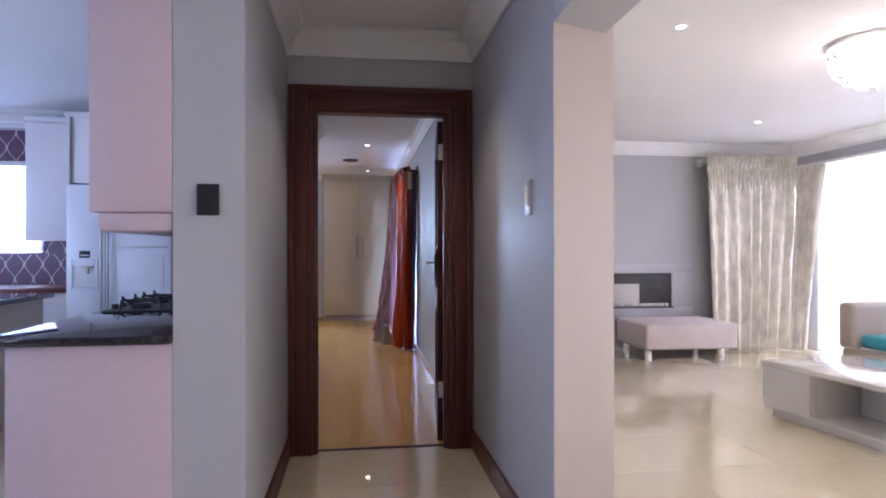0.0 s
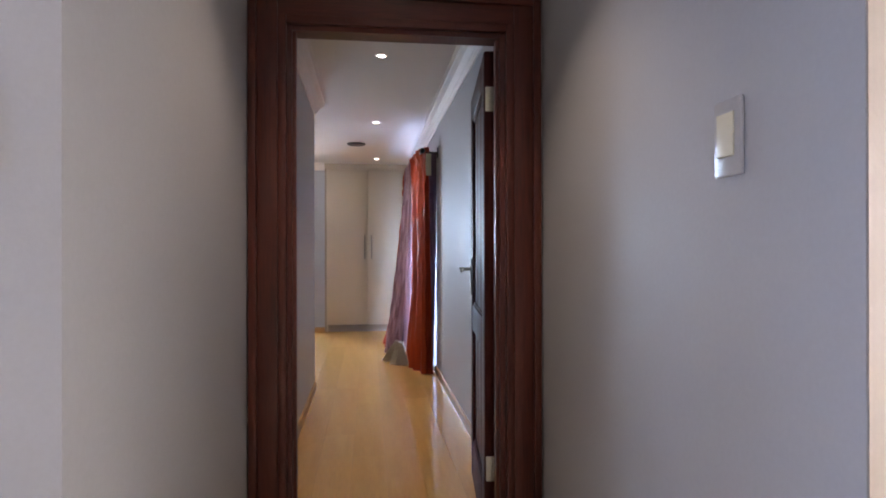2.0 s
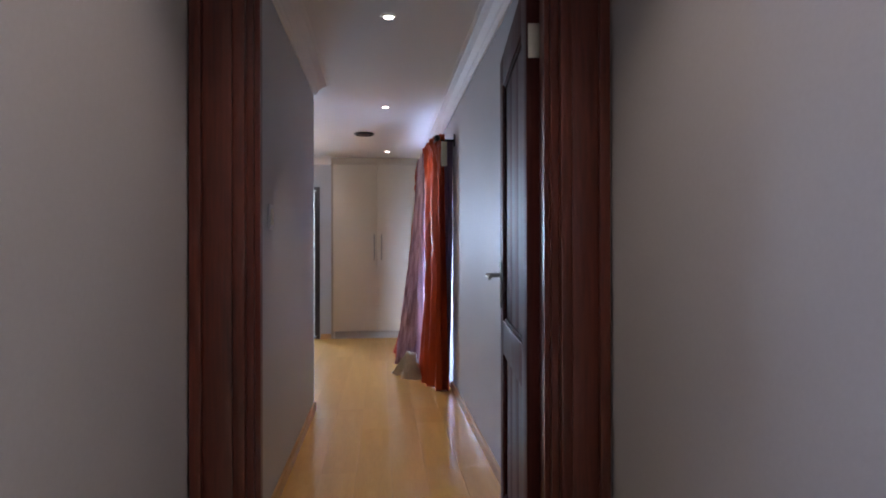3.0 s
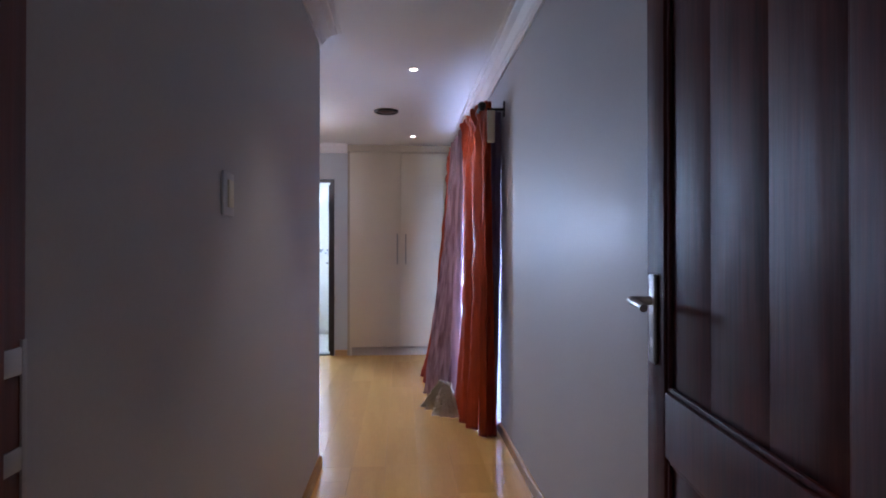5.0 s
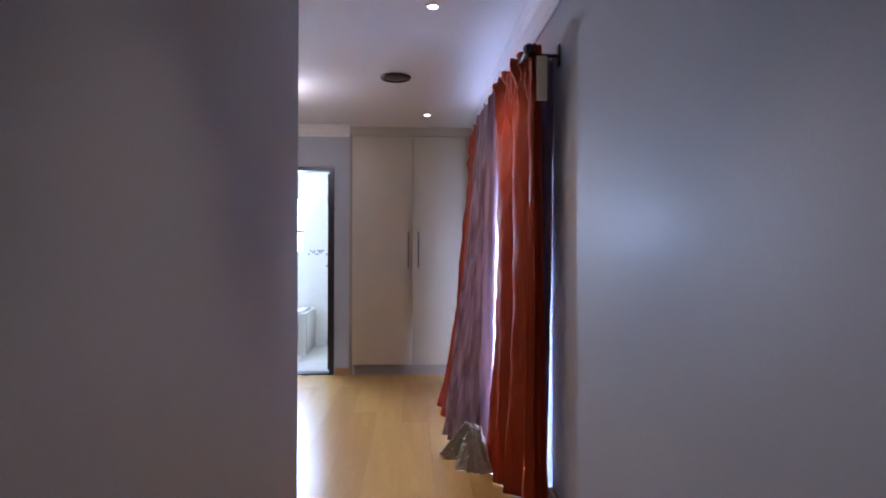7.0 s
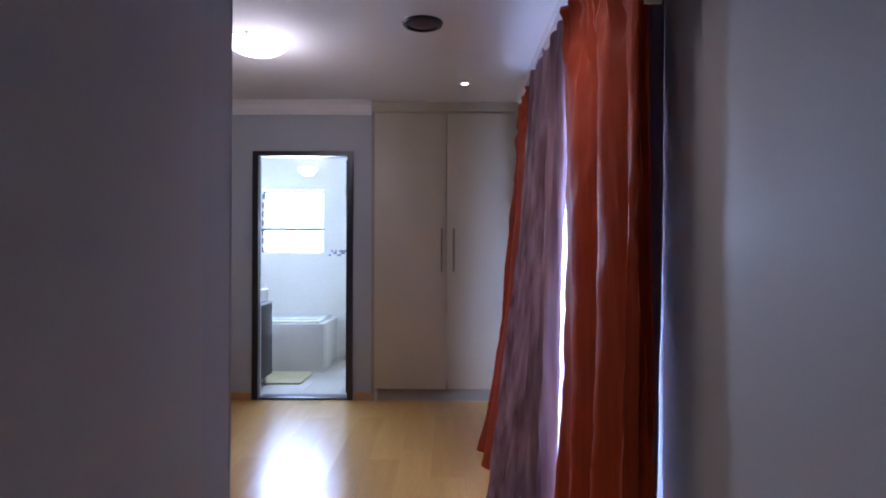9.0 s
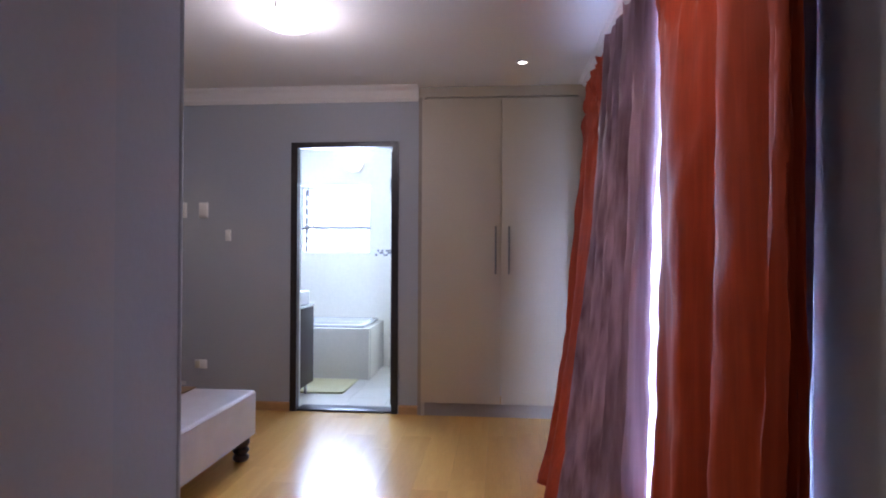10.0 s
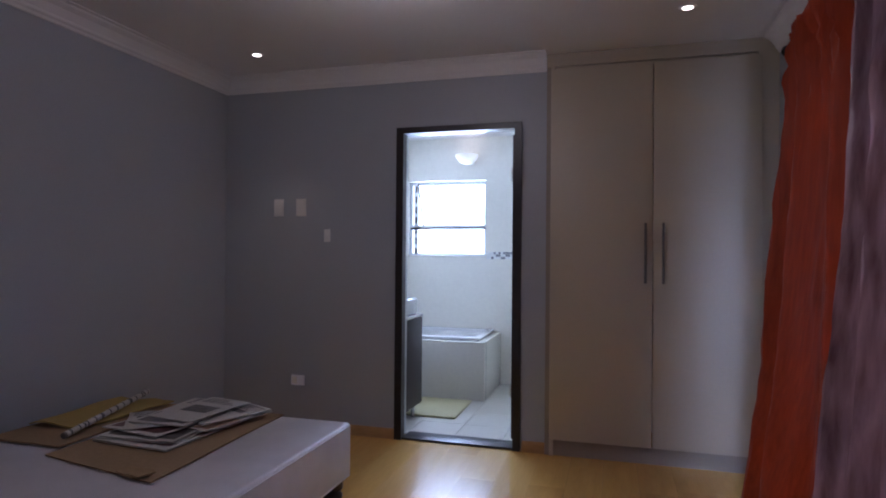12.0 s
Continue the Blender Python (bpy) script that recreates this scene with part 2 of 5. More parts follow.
BULB = mat("lit_lens", (1.0, 0.93, 0.80), 0.4, grain=10, vary=0.0, bump=0.0, emit=14)
LAMP_GLASS = mat("lit_opal_glass", (1.0, 0.97, 0.90), 0.3, grain=10, vary=0.0, bump=0.0, emit=5)
BATH_LAMP = mat("lit_bath_glass", (1.0, 0.97, 0.92), 0.3, grain=10, vary=0.0, bump=0.0, emit=0.35)
CRYSTAL = glass("crystal", (1.0, 0.98, 0.94), 0.03)
CRYSTAL_GLOW = mat("lit_crystal", (1.0, 0.94, 0.82), 0.2, grain=10, vary=0.0, bump=0.0, emit=9)
PANE = glass("window_pane")
ALUMINIUM = mat("white_aluminium", (0.72, 0.73, 0.74), 0.35, 0.2, grain=60, vary=0.02, bump=0.0)
BRONZE = mat("bronze_aluminium", (0.10, 0.085, 0.075), 0.4, 0.4, grain=60, vary=0.1, bump=0.0)
TURNED = mat("dark_turned_wood", (0.040, 0.020, 0.018), 0.3, grain=20, vary=0.2, coat=0.2)
EARTH = mat("paving", (0.42, 0.40, 0.37), 0.9, grain=6, vary=0.2, bump=0.05, big=0.5)


# ---- building helpers ----
def box(bm, x0, x1, y0, y1, z0, z1, bevel=0.0, seg=2):
    made = bmesh.ops.create_cube(bm, size=1, matrix=Matrix.LocRotScale(
        ((x0 + x1) / 2, (y0 + y1) / 2, (z0 + z1) / 2), None, (abs(x1 - x0), abs(y1 - y0), abs(z1 - z0))))
    if bevel:
        edges = list({e for v in made["verts"] for e in v.link_edges})
        bmesh.ops.bevel(bm, geom=edges, offset=bevel, segments=seg, affect="EDGES", profile=0.5)
    return made["verts"]


def boxes(*rows, bevel=0.0):
    bm = bmesh.new()
    for r in rows:
        box(bm, *r, bevel=bevel)
    return bm


def lathe(bm, profile, centre=(0, 0, 0), steps=20, axis="Z"):
    """Turns (radius, height) pairs round an upright line."""
    rings = []
    for r, h in profile:
        ring = []
        for k in range(steps):
            a = 2 * math.pi * k / steps
            p = (r * math.cos(a), r * math.sin(a), h)
            if axis == "X":
                p = (p[2], p[0], p[1])
            elif axis == "Y":
                p = (p[0], p[2], p[1])
            ring.append(bm.verts.new(Vector(p) + Vector(centre)))
        rings.append(ring)
    for a, b in zip(rings, rings[1:]):
        for k in range(steps):
            bm.faces.new((a[k], a[(k + 1) % steps], b[(k + 1) % steps], b[k]))
    bm.faces.new(rings[0][::-1])
    bm.faces.new(rings[-1])


def turned(profile, centre=(0, 0, 0), steps=20, axis="Z"):
    bm = bmesh.new()
    lathe(bm, profile, centre, steps, axis)
    return bm


def rod(bm, a, b, r, steps=10):
    a, b = Vector(a), Vector(b)
    q = (b - a).to_track_quat("Z", "Y").to_matrix()
    ends = []
    for c in (a, b):
        ends.append([bm.verts.new(c + q @ Vector((r * math.cos(2 * math.pi * k / steps), r * math.sin(2 * math.pi * k / steps), 0))) for k in range(steps)])
    for k in range(steps):
        bm.faces.new((ends[0][k], ends[0][(k + 1) % steps], ends[1][(k + 1) % steps], ends[1][k]))
    bm.faces.new(ends[0][::-1])
    bm.faces.new(ends[1])


def sweep(bm, path, profile):
    """Runs a (distance from the wall, height) profile along walls; the room lies to the left of the path."""
    pts = [Vector(p) for p in path]
    rows = []
    for i, p in enumerate(pts):
        ds = []
        if i > 0:
            ds.append((pts[i] - pts[i - 1]).normalized())
        if i < len(pts) - 1:
            ds.append((pts[i + 1] - pts[i]).normalized())
        ns = [Vector((-d.y, d.x)) for d in ds]
        m = sum(ns, Vector((0, 0)))
        m = m / m.length
        m = m / max(0.3, m.dot(ns[0]))
        rows.append([bm.verts.new((p.x + m.x * d, p.y + m.y * d, z)) for d, z in profile])
    k = len(profile)
    for a, b in zip(rows, rows[1:]):
        for j in range(k):
            bm.faces.new((a[j], b[j], b[(j + 1) % k], a[(j + 1) % k]))
    bm.faces.new(rows[0])
    bm.faces.new(rows[-1][::-1])


def swept(profile, *paths):
    bm = bmesh.new()
    for p in paths:
        sweep(bm, p, profile)
    return bm


def finish(name, bm, material, smooth=False):
    bmesh.ops.recalc_face_normals(bm, faces=bm.faces)
    me = bpy.data.meshes.new(name)
    bm.to_mesh(me)
    bm.free()
    me.materials.append(material)
    if smooth:
        me.polygons.foreach_set("use_smooth", [True] * len(me.polygons))
        me.set_sharp_from_angle(angle=radians(38))
    return me


def part(name, bm, material, parent, label="", smooth=True):
    ob = new(name, finish(name, bm, material, smooth))
    ob.parent = parent
    if parent is not None:
        ob.matrix_parent_inverse = Matrix.Identity(4)
    return tagged(ob, label)


def thing(name, label, category, group="", place=(0, 0, 0), turn=0):
    ob = new(name)
    ob.matrix_basis = pose(*place, 0, 0, turn)
    ob.empty_display_size = 0.1
    return tagged(ob, label, category, group)


def solid(name, bm, material, label, category, group="", smooth=True):
    return tagged(new(name, finish(name, bm, material, smooth)), label, category, group)


def setting(name, bm, material, label, smooth=False):
    return tagged(new(name, finish(name, bm, material, smooth)), label, "", "", "structure")


def cloth(bm, top, bottom, z_top, z_bottom, folds, amp_top, amp_bottom, seed=0.0, rows=38, slump=1.0, header=0.0, crease=1.0, pleats=0.0):
    """A hanging cloth between two plan lines, gathered into folds that widen towards the hem."""
    n = folds * 14
    grid = []
    tx, ty = [np.interp(np.linspace(0, 1, n + 1), np.linspace(0, 1, len(top)), [p[i] for p in top]) for i in (0, 1)]
    bx, by = [np.interp(np.linspace(0, 1, n + 1), np.linspace(0, 1, len(bottom)), [p[i] for p in bottom]) for i in (0, 1)]
    for j in range(rows + 1):
        v = j / rows
        w = v ** slump
        line = []
        for i in range(n + 1):
            u = i / n
            x, y = tx[i] + (bx[i] - tx[i]) * w, ty[i] + (by[i] - ty[i]) * w
            dx, dy = tx[min(n, i + 1)] - tx[max(0, i - 1)], ty[min(n, i + 1)] - ty[max(0, i - 1)]
            k = math.hypot(dx, dy) or 1
            nx, ny = dy / k, -dx / k
            wob = noise.noise((u * 3.1 + seed, v * 0.8, seed)) * 1.6 + noise.noise((u * 7.3 + seed, v * 1.2, 8.1)) * 0.4
            amp = (amp_top + (amp_bottom - amp_top) * v) * (0.75 + 0.5 * noise.noise((u * 5 + seed * 2, v * 2, 3.3)))
            s = math.sin(2 * math.pi * folds * u + wob * 2.6 + seed)
            s = s * (0.72 + 0.28 * s * s)
            off = amp * (s + 0.30 * noise.noise((u * folds * 2.3 + seed, v * 2.4, 5.0)))
            if header and v < header:
                k2 = (v / header) ** 2
                off = off * (0.35 + 0.65 * k2) + (1 - k2) * amp_top * (0.75 * math.sin(7 * math.pi * folds * u + seed + wob) + 0.9 * noise.noise((u * folds * 3, v * 34, seed)))
            off += crease * (0.007 * noise.noise((u * folds * 5 + seed, v * 13 - u * 6, 2.0)) + 0.004 * noise.noise((u * folds * 11, v * 29 + seed, 4.0)))
            z = z_top + (z_bottom - z_top) * v
            if j == 0:
                z += 0.012 * math.sin(5 * math.pi * folds * u)
            if pleats and v < 0.12:
                z += pleats * (1 - v / 0.12) * (0.5 + 0.5 * math.sin(2 * math.pi * folds * u + wob * 2.6 + seed)) ** 3
            if j == rows:
                z += 0.004 * (1 + noise.noise((u * 9, seed, 0)))
            line.append(bm.verts.new((x + nx * off, y + ny * off, z)))
        grid.append(line)
    for a, b in zip(grid, grid[1:]):
        for i in range(n):
            bm.faces.new((a[i], a[i + 1], b[i + 1], b[i]))


def hung(name, parent, material, label="", thick=0.003, **kw):
    bm = bmesh.new()
    cloth(bm, **kw)
    ob = part(name, bm, material, parent, label)
    so = ob.modifiers.new("thickness", "SOLIDIFY")
    so.thickness = thick
    return ob

# ---- the large structure ----
H = 2.52          # ceiling height
XL, XR = -0.262, 0.857     # hall side walls
YD = 3.60         # hall door wall
XP = -0.289       # passage wall
YC = 6.706        # end of the passage wall
YN = 10.515       # bedroom north wall
XW = -2.82        # bedroom west wall
YB = 12.46        # bathroom back wall
XLE, YLN = 5.62, 6.92     # living room east and north walls
YKN = 6.10        # kitchen north wall

setting("wall_hall_left", boxes((-0.515, XL, 2.245, YD, 0, H), (-0.515, XP, YD, YC - 0.15, 0, H)), WALL, "grey-lilac painted wall between kitchen and hall")
def prism(corners, z0, z1):
    """Upright block on a plan outline given anticlockwise."""
    bm = bmesh.new()
    low = [bm.verts.new((px, py, z0)) for px, py in corners]
    high = [bm.verts.new((px, py, z1)) for px, py in corners]
    bm.faces.new(low[::-1])
    bm.faces.new(high)
    for k in range(len(corners)):
        m = (k + 1) % len(corners)
        bm.faces.new((low[k], low[m], high[m], high[k]))
    return bm


XE, YE = 1.134, 2.160     # splayed end of the wall between hall and living room
setting("wall_hall_right", prism([(XR, 2.055), (XE, YE), (XE, 7.0), (XR, 7.0)], 0, H), WALL, "grey-lilac painted wall between hall and living room")
setting("wall_hall_door", boxes((XP, -0.128, YD, YD + 0.082, 0, H), (0.715, XR, YD, YD + 0.082, 0, H), (-0.128, 0.715, YD, YD + 0.082, 2.062, H)), WALL,
        "grey painted wall round the bedroom door")
# thin slab over the pier end, tanner than the walls beside it
setting("trim_pier", prism([(XR + 0.001, 2.0515), (XE - 0.001, YE - 0.0035), (XE - 0.001, YE - 0.0008), (XR + 0.001, 2.0549)], 0.08, 2.5), CREAM_WALL, "cream-coloured end face of the pier")
setting("wall_beam_living", prism([(XR, -3.0), (1.088, -3.0), (1.088, 2.1375), (XR, 2.0507)], 2.045, H), WALL, "grey painted beam over the living room opening")
setting("wall_bedroom_east", boxes((XR, 1.088, 7.0, 7.31, 0, H), (XR, 1.088, 9.55, 11.3, 0, H), (XR, 1.088, 7.31, 9.55, 2.1, H)), WALL_DARK,
        "grey-blue bedroom wall with the curtained glass door")
setting("wall_bedroom_south", boxes((XW, XP, YC - 0.15, YC, 0, H)), WALL_DARK, "grey bedroom wall behind the passage corner")
setting("wall_bedroom_west", boxes((XW - 0.15, XW, YC - 0.15, YN + 0.15, 0, H)), WALL_DARK, "plain grey bedroom wall beside the bed")
setting("wall_bedroom_north", boxes((XW, -1.462, YN, YN + 0.14, 0, H), (-0.622, -0.465, YN, YN + 0.14, 0, H), (-1.462, -0.622, YN, YN + 0.14, 2.092, H)), WALL_DARK,
        "grey bedroom wall with the bathroom doorway")
setting("wall_cupboard_back", boxes((-0.465, XR, 11.2, 11.3, 0, H)), WALL_DARK, "wall behind the built-in cupboard")
setting("wall_bathroom_east", boxes((-0.62, -0.465, YN + 0.14, YB, 0, H)), BATH_TILE, "white tiled bathroom wall")
setting("wall_bathroom_west", boxes((-2.25, -2.10, YN + 0.14, YB, 0, H)), BATH_TILE, "white tiled bathroom wall behind the vanity")
setting("wall_bathroom_north", boxes((-2.25, -2.09, YB, YB + 0.2, 0, H), (-1.265, -0.465, YB, YB + 0.2, 0, H), (-2.09, -1.265, YB, YB + 0.2, 0, 1.23),
                                     (-2.09, -1.265, YB, YB + 0.2, 1.99, H)), BATH_TILE, "white tiled bathroom wall with a bright window")
setting("wall_living_north", boxes((XE + 0.0002, XLE + 0.2, YLN, YLN + 0.2, 0, H)), WALL, "pale grey living room wall with a fireplace")
# the opening from y -2.4 to 1.2 is added for fill light
setting("wall_living_east", boxes((XLE, XLE + 0.2, 6.42, YLN, 0, H), (XLE, XLE + 0.2, 2.2, 6.42, 2.22, H), (XLE, XLE + 0.2, 1.2, 2.2, 0, H), (XLE, XLE + 0.2, -3.0, -2.4, 0, H), (XLE, XLE + 0.2, -2.4, 1.2, 0, 0.1), (XLE, XLE + 0.2, -2.4, 1.2, 2.22, H)), WALL,
        "grey living room wall with a wide glass door")
setting("wall_south", boxes((-4.4, XLE + 0.2, -3.2, -3.0, 0, H)), CREAM_WALL, "plain painted wall behind the entrance")
# both openings are added, to let fill light in
setting("wall_kitchen_west", boxes((-4.4, -4.2, 1.1, 2.0, 0, H), (-4.4, -4.2, 4.6, YKN, 0, H), (-4.4, -4.2, 2.0, 4.6, 0, 1.0), (-4.4, -4.2, 2.0, 4.6, 2.2, H), (-4.4, -4.2, -3.0, -1.9, 0, H), (-4.4, -4.2, -1.9, 1.1, 0, 1.0), (-4.4, -4.2, -1.9, 1.1, 2.2, H)), WALL, "unseen painted kitchen wall with two added window openings")
setting("wall_kitchen_north", boxes((-4.4, -3.95, YKN, YKN + 0.2, 0, H), (-2.80, -0.515, YKN, YKN + 0.2, 0, H), (-3.95, -2.80, YKN, YKN + 0.2, 0, 1.20),
                                    (-3.95, -2.80, YKN, YKN + 0.2, 2.1, H)), WALL, "kitchen wall with a bright window")
setting("ceiling_hall", boxes((-4.4, XLE + 0.2, -3.2, YD, H, H + 0.1), (-4.4, XP, YD, YC - 0.15, H, H + 0.1), (1.088, XLE + 0.2, YD, YLN + 0.2, H, H + 0.1)), CEILING,
        "white ceiling of hall, kitchen and living room")
setting("ceiling_bedroom", boxes((XP, 1.088, YD, YC - 0.15, H, H + 0.1), (XW - 0.15, 1.088, YC - 0.15, 11.3, H, H + 0.1)), CEILING, "white plasterboard bedroom ceiling")
setting("ceiling_bathroom", boxes((-2.10, -0.62, YN + 0.14, YB, 2.41, 2.49), (-2.25, -0.465, 11.3, YB + 0.2, H, H + 0.1)), CEILING, "white bathroom ceiling")
setting("ground", boxes((-60, 60, -60, 60, -0.3, -0.12)), EARTH, "paved ground outside the house")

bead = bmesh.new()
rod(bead, (XP - 0.004, YC - 0.004, 0.069), (XP - 0.004, YC - 0.004, H - 0.14), 0.0065, 12)
setting("trim_corner", bead, WALL_DARK, "rounded plaster corner at the passage end", True)

# coving and skirting
COVE = [(0, H - 0.148), (0.012, H - 0.148), (0.018, H - 0.128), (0.028, H - 0.114), (0.032, H - 0.095), (0.058, H - 0.044), (0.086, H - 0.022), (0.092, H - 0.010), (0.115, H - 0.007), (0.115, H), (0, H)]
setting("cornice_hall", swept(COVE, [(XR, 2.055), (XR, YD), (XL, YD), (XL, 2.245)]), PLASTER, "white moulded plaster coving in the hall")
COVE_LOW = [(a, H - (H - b) * 0.70) for a, b in COVE]
setting("cornice_bedroom", swept(COVE_LOW, [(-0.465, YN), (XW, YN), (XW, YC), (XP, YC), (XP, YD + 0.082), (XR, YD + 0.082), (XR, 10.47)]), PLASTER,
        "white moulded plaster coving in the bedroom")
setting("cornice_living", swept(COVE, [(XLE, -3.0), (XLE, YLN), (XE, YLN), (XE, YE + 0.01)]), PLASTER, "white plaster coving in the living room")
setting("cornice_kitchen", swept(COVE, [(-0.515, 2.6), (-0.515, YKN), (-4.2, YKN)]), PLASTER, "white plaster coving in the kitchen")
SKIRT = [(0, 0), (0.018, 0), (0.018, 0.10), (0.012, 0.112), (0, 0.115)]
setting("baseboard_hall", swept(SKIRT, [(XE, YE), (XR, 2.055), (XR, YD - 0.022)], [(XL, YD - 0.022), (XL, 2.245), (-0.515, 2.245)]), MAHOGANY,
        "dark stained wooden skirting in the hall")
SKIRT_LOW = [(0, 0), (0.016, 0), (0.016, 0.055), (0.010, 0.066), (0, 0.068)]
setting("baseboard_bedroom", swept(SKIRT_LOW, [(XR, YD + 0.10), (XR, 10.45)], [(-0.466, YN), (-0.611, YN)], [(-1.474, YN), (XW, YN), (XW, YC), (XP, YC), (XP, YD + 0.10)]),
        OAK_SKIRT, "oak-coloured skirting in the bedroom")

# bedroom entrance: lining, architraves, stop
arch = setting("door_frame_1", boxes((-0.132, -0.100, YD - 0.004, YD + 0.086, 0, 2.066), (0.686, 0.718, YD - 0.004, YD + 0.116, 0, 2.066)), MAHOGANY,
               "dark reddish mahogany door frame with wide moulded architraves")
part("lintel", boxes((-0.0998, 0.6858, YD - 0.004, YD + 0.086, 2.04, 2.066)), MAHOGANY_ACROSS, arch)


def architrave(side):
    """Stepped moulding round the opening: flat band, bead, outer lip."""
    y0 = YD
    for x0, x1, d in ((-0.256, -0.226, 0.026), (-0.2258, -0.150, 0.018), (-0.1498, -0.118, 0.024)):
        part("architrave", boxes((x0, x1, y0 - d, y0 - 0.0005, 0, 2.047 + (-0.105 - x0)), bevel=0.004), MAHOGANY, side)
        xr0, xr1 = 0.5900 - x1, 0.5900 - x0
        part("architrave", boxes((xr0, xr1, y0 - d, y0 - 0.0005, 0, 2.047 + (-0.105 - x0)), bevel=0.004), MAHOGANY, side)
    for z0, z1, d, inset in ((2.168, 2.198, 0.0262, -0.2258), (2.092, 2.1678, 0.0182, -0.1498), (2.060, 2.0918, 0.0242, -0.118)):
        part("head_moulding", boxes((inset, 0.59 - inset, y0 - d, y0 - 0.0005, z0, z1), bevel=0.004), MAHOGANY_ACROSS, side)


architrave(arch)
part("stop", boxes((-0.0999, -0.086, YD + 0.012, YD + 0.040, 0, 2.0398)), MAHOGANY, arch)
part("stop", boxes((0.672, 0.6859, YD + 0.012, YD + 0.040, 0, 2.0398)), MAHOGANY, arch)
part("threshold", boxes((-0.0998, 0.6858, YD + 0.050, YD + 0.078, 0.001, 0.007), bevel=0.002), MAHOGANY_ACROSS, arch)

sp = bmesh.new()
for r in ((0.047, 0.052, 0.99, 1.155), (0.052, 0.079, 0.99, 1.012), (0.052, 0.079, 1.065, 1.082), (0.052, 0.079, 1.135, 1.155)):
    box(sp, -0.0998, -0.0975, YD + r[0], YD + r[1], r[2], r[3], bevel=0.0006)
box(sp, -0.0998, -0.0975, YD + 0.0792, YD + 0.0852, 0.985, 1.16, bevel=0.0006)
part("strike_plate", sp, STEEL, arch, "steel strike plate in the jamb")

# bedroom door, open against the passage wall; built hinged at its own origin, leaf along +y
door = thing("door_1", "open dark mahogany panelled bedroom door with lever handle", "door", place=(0.6475, YD + 0.118, 0), turn=-6.1)
tagged(door, kind="structure")
DW, DT = 0.84, 0.042
part("stile", boxes((0, DT, 0.0, 0.115, 0.012, 2.03), bevel=0.004), DOOR_WOOD, door)
part("stile", boxes((0, DT, DW - 0.115, DW, 0.012, 2.03), bevel=0.004), DOOR_WOOD, door)
for z0, z1 in ((0.012, 0.22), (0.80, 0.935), (1.90, 2.03)):
    part("rail", boxes((0.0005, DT - 0.0005, 0.1152, DW - 0.1152, z0, z1), bevel=0.004), DOOR_WOOD, door)
for z0, z1 in ((0.22, 0.80), (0.935, 1.90)):
    n = 3
    w = (DW - 0.2304) / n
    for k in range(n):
        part("panel_board", boxes((0.015, 0.027, 0.1152 + k * w + 0.0002, 0.1152 + (k + 1) * w - 0.0002, z0 + 0.001, z1 - 0.001), bevel=0.0008), DOOR_WOOD, door)
    bead = bmesh.new()
    for fx0, fx1 in ((0.0065, 0.0145), (0.0275, 0.0355)):
        for r in ((0.116, 0.128, z0 + 0.001, z1 - 0.001), (DW - 0.128, DW - 0.116, z0 + 0.001, z1 - 0.001),
                  (0.1282, DW - 0.1282, z0 + 0.001, z0 + 0.012), (0.1282, DW - 0.1282, z1 - 0.012, z1 - 0.001)):
            box(bead, fx0, fx1, *r, bevel=0.003)
    part("beading", bead, DOOR_WOOD, door)
for side in (-1, 1):
    hb = bmesh.new()
    fx = -0.0005 if side < 0 else DT + 0.0005
    box(hb, fx - (0.008 if side < 0 else 0), fx + (0.008 if side > 0 else 0), DW - 0.078, DW - 0.038, 0.985, 1.178, bevel=0.003)
    plate = part("handle_plate", hb, HANDLE, door, "brushed steel handle plate")
    lv = bmesh.new()
    rod(lv, (fx + side * 0.008, DW - 0.058, 1.12), (fx + side * 0.05, DW - 0.058, 1.12), 0.010)
    rod(lv, (fx + side * 0.05, DW - 0.050, 1.12), (fx + side * 0.062, DW - 0.12, 1.123), 0.0095)
    rod(lv, (fx + side * 0.062, DW - 0.118, 1.123), (fx + side * 0.058, DW - 0.175, 1.114), 0.0085)
    part("lever", lv, STEEL, plate)
    kb = turned([(0.012, 0), (0.012, 0.006), (0.008, 0.007)], (fx + side * 0.008, DW - 0.058, 1.03), 14, "X")
    part("keyhole", kb, STEEL, plate)
for z in (0.285, 1.785):
    hg = boxes((0.006, 0.0415, -0.003, -0.0004, z, z + 0.10), bevel=0.0008)
    rod(hg, (0.047, -0.006, z), (0.047, -0.006, z + 0.10), 0.006)
    for dz in (0.02, 0.05, 0.08):
        rod(hg, (0.022, -0.0042, z + dz), (0.022, -0.0028, z + dz), 0.004, 8)
    part("hinge", hg, BRASS_GREY, door, "pale metal butt hinge")

# bathroom door frame and leaf
bf = setting("door_frame_2", boxes((-1.474, -1.424, YN - 0.018, YN + 0.050, 0, 2.106)), DARK_FRAME, "dark brown pressed steel door frame of the bathroom")
part("jamb", boxes((-0.668, -0.621, YN - 0.018, YN + 0.050, 0, 2.106)), DARK_FRAME, bf)
part("lintel", boxes((-1.4238, -0.6682, YN - 0.018, YN + 0.050, 2.066, 2.106)), DARK_FRAME, bf)
part("reveal", boxes((-1.4618, -1.448, YN + 0.0505, YN + 0.155, 0.0, 2.0918), (-0.650, -0.6222, YN + 0.0505, YN + 0.155, 0.0, 2.0918), (-1.4478, -0.6502, YN + 0.0505, YN + 0.155, 2.078, 2.0918)), CERAMIC, bf, "white plastered reveal")
part("sill", boxes((-1.4238, -0.6682, YN - 0.004, YN + 0.155, 0.0, 0.014), bevel=0.003), DARK_FRAME, bf)
